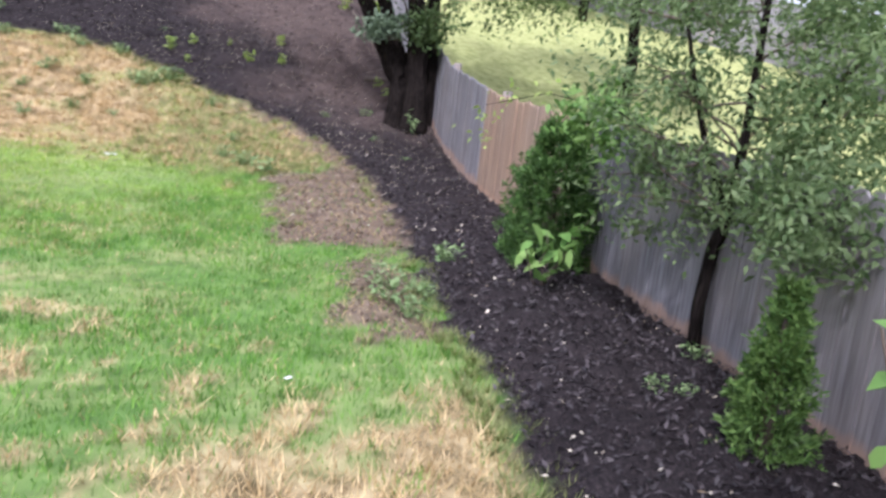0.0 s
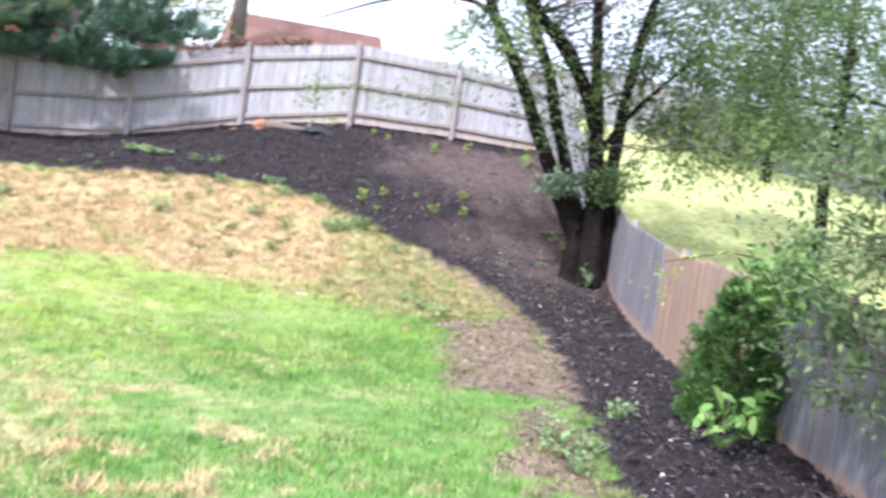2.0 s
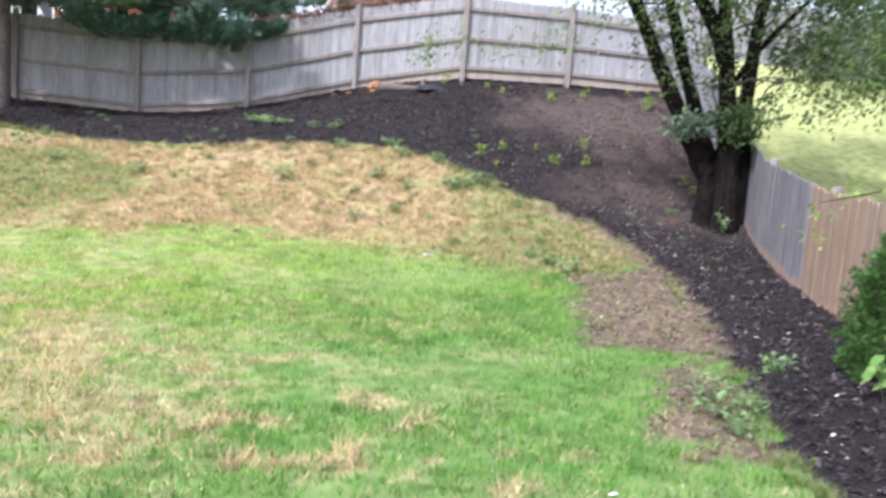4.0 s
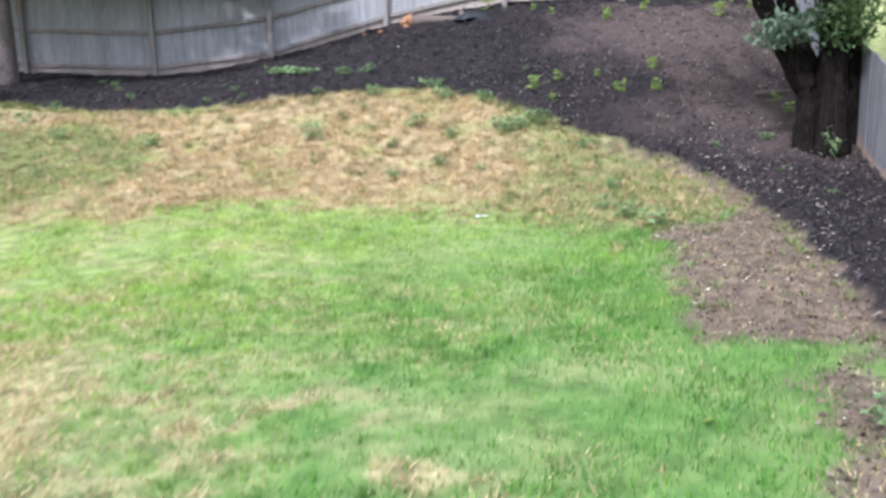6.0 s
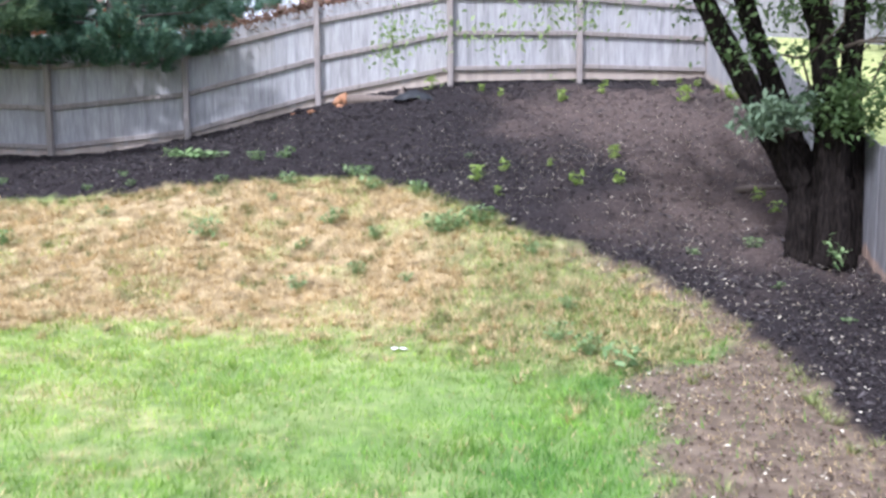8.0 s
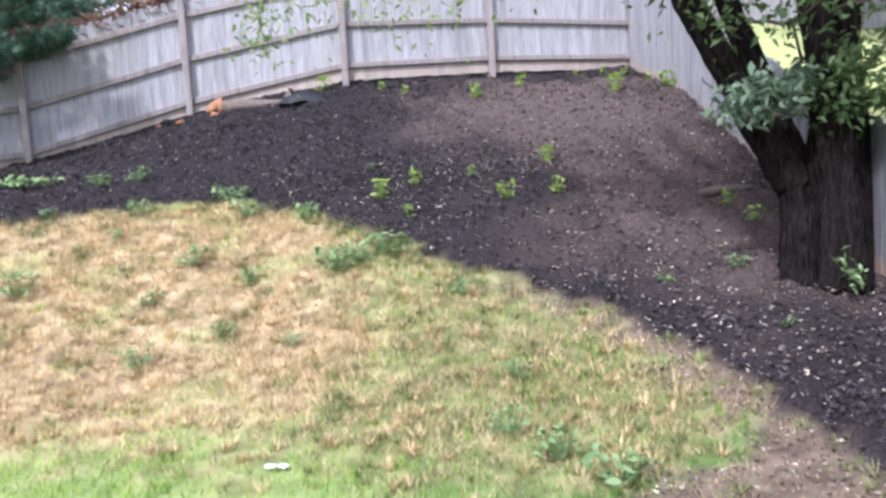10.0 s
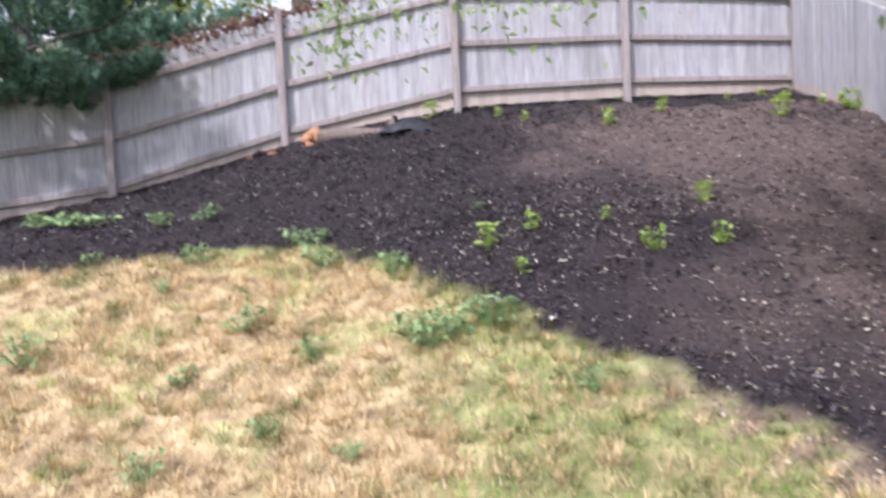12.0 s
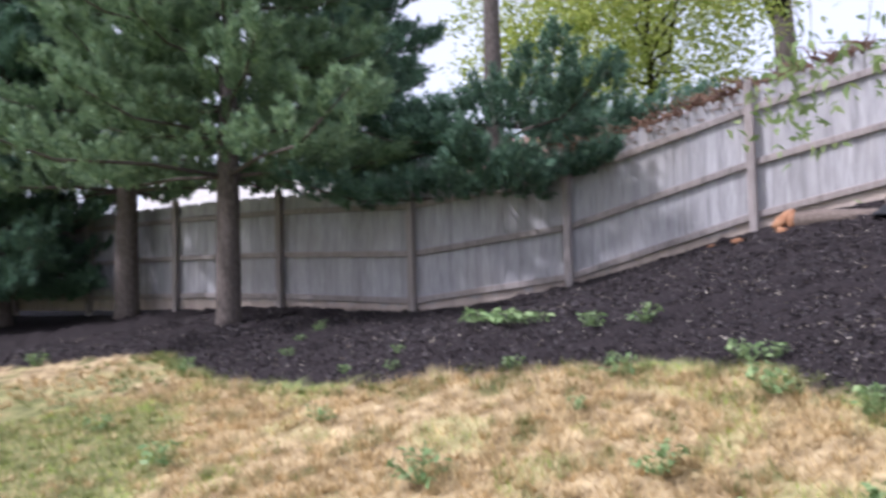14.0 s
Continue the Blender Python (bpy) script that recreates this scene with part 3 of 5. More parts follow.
def far_fence():
    """The neighbour's fence across the slope: boards joined, too far off to count."""
    rng = random.Random(13)
    a, b = Vector((-10, 27.5, 0)), Vector((22, 24.5, 0))
    fence = thing("neighbour_fence", a.x, a.y, lz(a.x, a.y), "distant grey board fence across the neighbouring lawn", "fence")
    verts, faces = [], []
    n = 300
    for i in range(n):
        p = a.lerp(b, (i + 0.5) / n) - a
        z, w, h = lz(a.x + p.x, a.y + p.y) - lz(a.x, a.y) - 0.05, (b - a).length / n * 0.48, 1.75 + rng.uniform(-0.03, 0.03)
        o = len(verts)
        for y in (-0.012, 0.012):
            verts += [(p.x - w, p.y + y, z), (p.x + w, p.y + y, z), (p.x + w, p.y + y, z + h), (p.x - w, p.y + y, z + h)]
        faces += [(o, o + 1, o + 2, o + 3), (o + 7, o + 6, o + 5, o + 4), (o + 1, o + 5, o + 6, o + 2), (o, o + 3, o + 7, o + 4), (o + 3, o + 2, o + 6, o + 7)]
    tagged(part("boarding", mesh_of("boarding", verts, faces, M_FAR), fence), kind="stuff")
    post = post_mesh("post", 0.05, M_RAIL)
    for i in range(14):
        p = a.lerp(b, i / 13) - a
        part("post", post, fence, at=Matrix.Translation((p.x, p.y - 0.07, lz(a.x + p.x, a.y + p.y) - lz(a.x, a.y) - 0.1)) @ Matrix.Diagonal((1, 1, 1.95, 1)))


far_fence()


# ---- trees ----
def path_up(base, tip, n, bend, rng):
    a, b = Vector(base), Vector(tip)
    out = []
    for i in range(n + 1):
        t = i / n
        p = a.lerp(b, t)
        k = math.sin(t * math.pi)
        out.append(p + Vector((rng.uniform(-1, 1), rng.uniform(-1, 1), rng.uniform(-0.5, 0.5))) * bend * (0.3 + k) * (0 if i in (0, n) else 1))
    return out


def taper(r0, r1, n):
    return [r0 + (r1 - r0) * (i / n) ** 0.8 for i in range(n + 1)]


def cloud(centre, radii, n, rs, hollow=0.35):
    """Points through a ragged ellipsoid, denser outwards."""
    d = rs.normal(size=(n, 3))
    d /= np.linalg.norm(d, axis=1, keepdims=True)
    r = rs.uniform(hollow, 1.0, (n, 1)) ** 0.6
    return np.asarray(centre) + d * r * np.asarray(radii)


def clumped(centre, radii, clumps, per, spread, rs):
    c = cloud(centre, radii, clumps, rs, 0.2)
    return (c[:, None] + rs.normal(size=(clumps, per, 3)) * spread * rs.uniform(0.5, 1.3, (clumps, 1, 1))).reshape(-1, 3)


def gnarled(name, line, material, rng):
    """A stem with bark ridges running up and round it, and swellings where it bends."""
    pts, rad = line
    fine_p, fine_r = [], []
    for i in range(len(pts) - 1):
        n = max(2, int((pts[i + 1] - pts[i]).length / 0.06))
        for k in range(n):
            f = k / n
            before, after = pts[max(0, i - 1)], pts[min(len(pts) - 1, i + 2)]
            p, q = pts[i], pts[i + 1]
            fine_p.append(0.5 * (2 * p + (q - before) * f + (2 * before - 5 * p + 4 * q - after) * f * f + (3 * p - before - 3 * q + after) * f ** 3))
            fine_r.append(rad[i] + (rad[i + 1] - rad[i]) * f)
    fine_p.append(pts[-1])
    fine_r.append(rad[-1])
    sides = 36
    v, f = tube(fine_p, fine_r, sides)
    ph = [rng.uniform(0, 6.28) for _ in range(6)]
    for i, c in enumerate(fine_p):
        swell = 0.05 * math.sin(i * 0.35 + ph[0]) + 0.04 * math.sin(i * 0.83 + ph[1])
        for k in range(sides):
            t = 2 * math.pi * k / sides
            ridge = 0.08 * math.sin(3 * t + i * 0.04 + ph[2]) - 0.3 * max(0, math.sin(5 * t + 0.6 * math.sin(i * 0.11 + ph[5]) + ph[3])) ** 5 - 0.14 * max(0, math.sin(9 * t - i * 0.06 + ph[4])) ** 3 + rng.uniform(-0.05, 0.05)
            v[i * sides + k] = c + (v[i * sides + k] - c) * (1 + swell + ridge)
    return mesh_of(name, v, f, material, True)


def shade_tree():
    """The many-stemmed tree beside the side fence."""
    rng, rs = random.Random(21), np.random.RandomState(21)
    x, y = -1.2, 12.45
    z = lz(x, y)
    tree = thing("shade_tree", x, y, z, "many-stemmed shade tree with dark bark beside the fence", "tree")
    # butt and stems, seen from the lawn: across = (0.81, 0.59), away = (-0.59, 0.81)
    ac, aw = Vector((0.81, 0.59, 0)), Vector((-0.59, 0.81, 0))

    def at(a, w, h):
        return ac * a + aw * w + Vector((0, 0, h))
    trunk = [([at(0, 0, -0.2), at(-0.02, 0, 0.1), at(-0.03, 0, 0.5), at(-0.02, 0, 0.95), at(0.0, 0, 1.4)], [0.3, 0.2, 0.15, 0.13, 0.07])]
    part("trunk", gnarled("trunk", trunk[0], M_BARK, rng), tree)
    stems = [([at(-0.24, -0.05, -0.1), at(-0.24, 0, 0.6), at(-0.55, 0.08, 1.25), at(-0.98, 0.15, 2.1), at(-1.4, 0.2, 2.95), at(-1.88, 0.3, 3.8), at(-2.5, 0.4, 5.4)], [0.22, 0.17, 0.125, 0.11, 0.1, 0.085, 0.05]),
             ([at(-0.1, 0.16, -0.1), at(-0.14, 0.12, 0.7), at(-0.36, 0.2, 1.35), at(-0.62, 0.3, 2.1), at(-0.88, 0.4, 2.95), at(-1.26, 0.5, 3.8), at(-1.8, 0.7, 5.4)], [0.22, 0.15, 0.11, 0.1, 0.09, 0.08, 0.045]),
             ([at(-0.14, -0.1, 2.1), at(-0.34, -0.16, 2.55), at(-0.66, -0.22, 3.05), at(-0.98, -0.3, 3.38), at(-1.28, -0.4, 3.62), at(-2.0, -0.7, 4.6)], [0.13, 0.12, 0.115, 0.105, 0.09, 0.045]),
             ([at(0.02, -0.2, -0.1), at(0.02, -0.12, 0.7), at(-0.05, -0.1, 1.4), at(-0.12, -0.08, 1.9), at(-0.2, 0.0, 2.6), at(-0.36, 0.05, 3.8), at(-0.5, 0.1, 5.6)], [0.26, 0.19, 0.15, 0.13, 0.1, 0.085, 0.05]),
             ([at(0.24, 0.05, -0.1), at(0.23, 0.05, 0.8), at(0.2, 0.1, 1.6), at(0.25, 0.15, 2.6), at(0.42, 0.25, 3.8), at(0.8, 0.4, 5.2)], [0.22, 0.15, 0.11, 0.09, 0.08, 0.05]),
             ([at(-0.1, 0.0, 1.8), at(0.3, 0.2, 2.4), at(0.75, 0.4, 2.9), at(1.5, 0.6, 3.7)], [0.06, 0.05, 0.04, 0.02]),
             ([at(-1.7, 0.25, 3.5), at(-2.1, 0.6, 3.85), at(-2.8, 0.9, 3.9), at(-3.5, 1.15, 3.75), at(-4.4, 1.4, 3.4)], [0.06, 0.045, 0.032, 0.02, 0.008])]
    for pts, rad in stems:
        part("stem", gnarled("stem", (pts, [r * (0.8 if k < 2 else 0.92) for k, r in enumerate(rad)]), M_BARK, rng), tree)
    twigs = []
    for _ in range(70):
        s = rng.choice(stems[:5])[0]
        p = s[rng.randrange(2, len(s))]
        q = p + ac * rng.uniform(-0.7, 1.5) + aw * rng.uniform(-1.2, 1.2) + Vector((0, 0, rng.uniform(-0.2, 1.2)))
        twigs.append((path_up(p, q, 4, 0.12, rng), taper(0.02, 0.005, 4)))
    tagged(part("twig_growth", tubes_mesh("twig_growth", twigs, M_TWIG, 5), tree), kind="stuff")
    # first clump: unseen upper crown, stretched forward to shade the trunk
    crown = [clumped(at(0.3, -0.9, 5.2), (3.4, 3.3, 1.5), 230, 70, 0.28, rs),
             clumped(at(1.8, 0.2, 2.9), (1.5, 1.0, 1.15), 110, 60, 0.2, rs),
             clumped(at(0.9, -0.1, 1.9), (0.5, 0.4, 0.6), 9, 30, 0.13, rs),
             clumped(at(-0.6, -0.2, 2.6), (0.9, 0.6, 0.9), 44, 34, 0.14, rs),
             clumped(at(-1.5, 0.0, 3.5), (1.0, 0.7, 0.5), 36, 30, 0.15, rs), clumped(at(0.5, -0.1, 3.5), (0.9, 0.7, 0.6), 40, 36, 0.16, rs),
             clumped(at(0.05, -0.32, 1.45), (0.42, 0.2, 0.3), 24, 34, 0.09, rs)]
    tagged(part("crown", fast_mesh("crown", leaves(np.concatenate(crown), 0.085, rs, 0.5), 4, M_LEAF_BIG), tree), kind="stuff")
    pale = np.concatenate([clumped(at(-1.7, -0.2, 3.0), (1.1, 0.6, 0.5), 26, 26, 0.13, rs), clumped(at(1.5, -0.3, 2.2), (1.0, 0.6, 0.7), 34, 30, 0.14, rs)])
    tagged(part("pale_spray", fast_mesh("pale_spray", leaves(pale, 0.085, rs, 0.6), 4, M_LEAF_PALE), tree, "sunlit pale green leaves"), kind="stuff")
    hang, hung = [], []
    for k in range(30):
        f = 1 - 0.75 * rs.uniform() ** 2.0
        foot = Vector(at(-0.9 - 3.4 * f, 0.25 + 1.15 * f, 2.75 - 0.3 * f))
        if k % 3 == 0:
            hung.append((path_up(foot + Vector((0.1, 0, 1.0)), foot - Vector((0, 0, 0.2)), 4, 0.05, rng), taper(0.004, 0.0015, 4)))
        hang.append(np.array(at(-0.9 - 3.4 * f, 0.25 + 1.15 * f, 2.75 - 0.3 * f)) + rs.normal(size=(17, 3)) * (0.14, 0.14, 0.14) - (0, 0, rs.uniform(0, 0.55) * (0.4 + 0.6 * f)))
    tagged(part("hanging_spray", fast_mesh("hanging_spray", leaves(np.concatenate(hang), 0.072, rs, 0.7), 4, M_LEAF_PALE), tree, "light green leaves hanging from a long limb"), kind="stuff")
    tagged(part("hanging_twig_growth", tubes_mesh("hanging_twig_growth", hung, M_TWIG, 4), tree), kind="stuff")
    low = clumped(at(-0.62, -0.3, 1.36), (0.4, 0.22, 0.16), 15, 30, 0.08, rs)
    tagged(part("low_spray", fast_mesh("low_spray", leaves(low, 0.1, rs, 0.6), 4, M_LEAF_GREY), tree, "grey-green leafy spray"), kind="stuff")
    sprout = clumped(at(-0.12, -0.52, 0.12), (0.1, 0.08, 0.1), 4, 12, 0.05, rs)
    tagged(part("sprout", fast_mesh("sprout", leaves(sprout, 0.06, rs, 0), 4, M_WEED), tree), kind="stuff")
    return tree


def small_tree():
    """Slim leaning tree against the side fence."""
    rng, rs = random.Random(22), np.random.RandomState(22)
    x, y = 3.2, 5.76
    z = lz(x, y)
    tree = thing("small_tree", x, y, z, "slim leafy tree growing against the side fence", "tree")
    part("trunk", tubes_mesh("trunk", [([(0, 0, -0.05), (-0.02, 0.02, 0.3), (0.0, 0.05, 0.62), (0.06, 0.05, 0.85)], [0.044, 0.036, 0.036, 0.046])], M_BARK, 10, 0.08, rng), tree)
    stems = [([(0.06, 0.05, 0.83), (0.06, 0.08, 1.3), (0.05, 0.1, 2.0), (0.08, 0.15, 2.9)], 0.034), ([(0.05, 0.05, 0.83), (-0.14, 0.08, 1.2), (-0.26, 0.12, 1.55), (-0.42, 0.15, 2.1)], 0.028),
             ([(0.07, 0.05, 0.85), (0.26, 0.06, 1.15), (0.42, 0.1, 1.5), (0.75, 0.2, 2.0)], 0.024), ([(0.05, 0.05, 0.85), (-0.3, 0.3, 1.12), (-0.75, 0.7, 1.32), (-1.25, 1.0, 1.36), (-1.75, 1.25, 1.22)], 0.008)]
    for pts, r in stems:
        part("stem", tubes_mesh("stem", [(pts, taper(r, r * 0.3, len(pts) - 1))], M_BARK, 8, 0.06, rng), tree)
    limbs, ends = [], []
    for k in range(46):
        pts = stems[k % 3][0]
        i = rng.randrange(len(pts) - 1)
        p = Vector(pts[i]).lerp(Vector(pts[i + 1]), rng.random())
        a = rng.uniform(0, 6.28)
        q = p + Vector((math.cos(a) * rng.uniform(0.3, 0.8), math.sin(a) * rng.uniform(0.25, 0.6), rng.uniform(-0.25, 0.45)))
        limbs.append((path_up(p, q, 4, 0.06, rng), taper(0.01, 0.003, 4)))
        ends += [limbs[-1][0][n] for n in (2, 3, 4)]
    tagged(part("branching", tubes_mesh("branching", limbs, M_TWIG, 5), tree), kind="stuff")
    c = [np.array(e) + rs.normal(size=(34, 3)) * (0.11, 0.11, 0.07) for e in ends]
    c += [clumped((-0.32, 0.1, 0.8), (0.42, 0.35, 0.32), 15, 44, 0.07, rs), clumped((0.25, -0.35, 0.98), (0.35, 0.35, 0.2), 16, 40, 0.07, rs), clumped((0.5, -0.4, 1.45), (0.5, 0.5, 0.4), 40, 46, 0.09, rs), clumped((0.15, 0.1, 2.1), (1.0, 0.6, 0.4), 50, 50, 0.1, rs), clumped((0.1, 0.1, 1.6), (1.15, 0.7, 0.5), 40, 44, 0.1, rs), clumped((0.36, -0.8, 0.98), (0.35, 0.5, 0.22), 42, 44, 0.08, rs)]
    tagged(part("crown", fast_mesh("crown", leaves(np.concatenate(c), 0.055, rs, 0.45, 0.4), 4, M_LEAF_MAPLE), tree), kind="stuff")
    c = clumped((-0.8, 0.75, 1.25), (0.3, 0.35, 0.22), 24, 22, 0.07, rs)
    tagged(part("light_spray", fast_mesh("light_spray", big_leaves(c, 0.085, rs, 0.5, 0.5), 6, M_LEAF_LIGHT), tree, "paler leafy spray reaching along the fence"), kind="stuff")
    c = np.concatenate([np.array(p) + rs.normal(size=(13, 3)) * (0.07, 0.07, 0.06) for p in ((-1.25, 1.0, 1.33), (-1.6, 1.18, 1.3), (-1.75, 1.25, 1.2), (-1.72, 1.24, 1.0))])
    tagged(part("twig_leaves", fast_mesh("twig_leaves", big_leaves(c, 0.06, rs, 0.3, 0.5), 6, M_SEEDLING), tree, "yellow-green leaves at the end of a long twig"), kind="stuff")
    return tree


def evergreen(name, x, y, height, profile, plumes, per, long, blade, material, label, rseed):
    """Dense conifer shrub: a stem and many feathery plumes set over a turned shape, profile(h) for h in 0..1."""
    rs = np.random.RandomState(rseed)
    z = lz(x, y)
    shrub = thing(name, x, y, z, label, "shrub")
    part("stem", tubes_mesh("stem", [([(0, 0, -0.05), (0, 0, height * 0.5), (0, 0, height * 0.85)], [0.04, 0.03, 0.012])], M_TWIG, 7), shrub)
    quads = []
    for k in range(plumes):
        h = rs.uniform(0.0, 0.93)
        a = rs.uniform(0, 2 * math.pi)
        r = profile(h) * rs.uniform(0.2, 0.92) ** 0.7 * (1 + 0.1 * math.sin(3 * a + 9 * h))
        up = 0.5 + 1.1 * h
        way = np.array([math.cos(a), math.sin(a), up]) + rs.normal(size=3) * 0.25
        way /= np.linalg.norm(way)
        size = long * rs.uniform(0.6, 1.35) * (1 - 0.45 * h)
        root = np.array([math.cos(a) * r, math.sin(a) * r, h * height])
        t = rs.uniform(0, 1, (per, 1))
        wide = 0.36 * size * np.sin(np.pi * np.clip(t * 0.8 + 0.15, 0, 1))
        p = root + way * size * t + rs.normal(size=(per, 3)) * wide * 0.5
        d = way * 0.8 + rs.normal(size=(per, 3)) * 0.5
        d /= np.linalg.norm(d, axis=1, keepdims=True)
        b = np.cross(d, rs.normal(size=(per, 3)))
        b /= np.linalg.norm(b, axis=1, keepdims=True)
        ln = blade * rs.uniform(0.6, 1.4, (per, 1))
        w = ln * 0.16
        quads.append(np.stack([p, p + d * ln * 0.45 + b * w, p + d * ln, p + d * ln * 0.45 - b * w], 1))
    part("foliage", fast_mesh("foliage", np.concatenate(quads), 4, material), shrub)
    return shrub


def pine_tufts(ends, rs, length, needles):
    """Bottle-brush tufts of needles along the shoot ends: (place, direction) pairs."""
    p = np.array([e[0] for e in ends])
    d = np.array([e[1] for e in ends])
    n = len(p)
    t = rs.uniform(0, 1, (n, needles, 1))
    root = p[:, None] + d[:, None] * length * t
    out = rs.normal(size=(n, needles, 3))
    out -= (out * d[:, None]).sum(-1, keepdims=True) * d[:, None]
    out /= np.linalg.norm(out, axis=-1, keepdims=True) + 1e-9
    way = out * 0.75 + d[:, None] * 0.65
    ln = rs.uniform(0.08, 0.15, (n, needles, 1))
    side = np.cross(way, rs.normal(size=(n, needles, 3)))
    side /= np.linalg.norm(side, axis=-1, keepdims=True) + 1e-9
    w = 0.0115
    return np.stack([root - side * w * 0.6, root + side * w, root + way * ln], 2).reshape(-1, 3)


def pine(x, y, height, clear, reach, radius, label, seed, material, tufts, needles=26, aim=None, group="", z=None, bare=(99, 99)):
    """A pine: bare lower trunk, whorls of boughs, shoots with needle tufts. aim favours boughs on one side."""
    rng, rs = random.Random(seed), np.random.RandomState(seed)
    z = lz(x, y) if z is None else z
    tree = thing("pine_tree", x, y, z, label, "tree", group)
    part("trunk", tubes_mesh("trunk", [([(0, 0, -0.1), (0.01, 0, 0.12), (0.02, 0.01, clear), (0.0, 0.03, height * 0.6), (0, 0, height)], [radius * 1.25, radius, radius * 0.85, radius * 0.5, 0.02])], M_PINE_BARK, 12, 0.05, rng), tree)
    boughs, ends = [], []
    levels = int((height - clear) / 0.42)
    for k in range(levels):
        h = clear + (height - clear) * k / levels + rng.uniform(-0.1, 0.1)
        if bare[0] < h < bare[1]:
            continue
        long = reach * (1 - 0.75 * (k / levels) ** 1.4) * rng.uniform(0.75, 1.1)
        for j in range(5):
            a = 2 * math.pi * (j / 5) + k * 0.7 + rng.uniform(-0.35, 0.35)
            ln = long * rng.uniform(0.7, 1.1)
            if aim is not None and math.cos(a - radians(aim)) > 0.5:
                ln *= 1.35 if k < 5 else 1.1
            way = Vector((math.cos(a), math.sin(a), 0))
            pts = [Vector((0, 0, h)) + way * ln * t + Vector((0, 0, ln * (0.10 * t - 0.16 * t * t + (0.14 if t == 1 else 0)))) for t in (0, 0.33, 0.66, 1)]
            boughs.append((pts, [0.035 * (1 - 0.5 * k / levels), 0.026, 0.017, 0.008]))
            side = Vector((-way.y, way.x, 0))
            for i in range(tufts):
                t = rng.uniform(0.22, 1.0)
                f = t * 2.999
                q = pts[min(2, int(f))].lerp(pts[min(3, int(f) + 1)], f - int(f)) if t < 1 else pts[3]
                off = rng.uniform(-1, 1) * 0.30 * ln * (1.15 - t) + rng.uniform(-0.1, 0.1)
                q = q + side * off + Vector((0, 0, rng.uniform(-0.1, 0.12)))
                d = (way * 0.6 + side * (0.6 if off > 0 else -0.6) * min(1, abs(off) * 2) + Vector((0, 0, rng.uniform(0.2, 1.5)))).normalized()
                ends.append((tuple(q), tuple(d)))
    for b in boughs:
        part("bough", tubes_mesh("bough", [b], M_PINE_BARK, 5), tree)
    tagged(part("needle_foliage", fast_mesh("needle_foliage", pine_tufts(ends, rs, 0.27, needles), 3, material), tree), kind="stuff")
    return tree


def leafy_tree(x, y, height, trunk_r, crown_at, crown_r, clumps, per, size, material, label, seed, lean=(0, 0), limbs=9):
    rng, rs = random.Random(seed), np.random.RandomState(seed)
    z = lz(x, y)
    tree = thing("broadleaf_tree", x, y, z, label, "tree")
    top = (lean[0], lean[1], height * 0.85)
    part("trunk", tubes_mesh("trunk", [(path_up((0, 0, -0.1), top, 6, 0.08, rng), taper(trunk_r, trunk_r * 0.3, 6))], M_BARK if trunk_r < 0.2 else M_PINE_BARK, 9, 0.05, rng), tree)
    for _ in range(limbs):
        h = rng.uniform(0.3, 0.8)
        p = Vector((lean[0] * h, lean[1] * h, height * 0.85 * h))
        c = cloud(crown_at, [r * 0.8 for r in crown_r], 1, rs)[0]
        part("limb", tubes_mesh("limb", [(path_up(p, c, 5, 0.15, rng), taper(trunk_r * 0.4, 0.012, 5))], M_BARK, 6), tree)
    c = clumped(crown_at, crown_r, clumps, per, 0.28, rs)
    tagged(part("crown", fast_mesh("crown", leaves(c, size, rs, 0.3), 4, material), tree), kind="stuff")
    return tree


shade_tree()
small_tree()
evergreen("round_shrub", 2.0, 7.3, 1.14, lambda h: 0.44 * (1 - h) ** 0.6 * min(1.0, 0.62 + 1.6 * h), 700, 46, 0.15, 0.034, M_SHRUB, "dense egg-shaped dark green evergreen shrub against the fence", 31)
evergreen("arborvitae", 3.53, 4.58, 0.8, lambda h: 0.165 * (1 - h) ** 0.95 * min(1.0, 0.75 + 2 * h) + 0.002, 300, 46, 0.1, 0.032, M_ARBOR, "young bright green cone-shaped arborvitae in mulch", 32)

pine(-13.9, 8.4, 7.2, 2.2, 2.9, 0.18, "tall pine with blue-green needles and bare lower trunk", 41, M_PINE, 74, 80, aim=-20, group="pines by the fence")
pine(-17.2, 6.8, 7.5, 2.1, 2.8, 0.21, "tall pine with reddish bark standing in the mulch", 42, M_PINE, 60, 66, group="pines by the fence")
pine(-18.9, 4.5, 7.0, 0.5, 3.0, 0.19, "dark dense pine in the shaded corner", 43, M_PINE_FAR, 100, 56, group="pines by the fence")
# Trunk stands out of view; placed here to shade the corner pine and fence
pine(-18.7, 1.4, 8.0, 0.4, 3.2, 0.17, "dense dark pine with low spreading boughs, added to shade the corner", 46, M_PINE_FAR, 84, 56, group="pines by the fence")
pine(-13.25, 12.15, 8.5, 1.25, 2.9, 0.2, "green pine overhanging the board fence", 44, M_PINE_FAR, 100, 64, aim=-40, group="pines behind the fence", bare=(2.9, 6.8))
pine(-17.5, 10.6, 8.5, 2.2, 3.0, 0.2, "dark pine standing behind the board fence", 45, M_PINE_FAR, 64, 50, group="pines behind the fence")

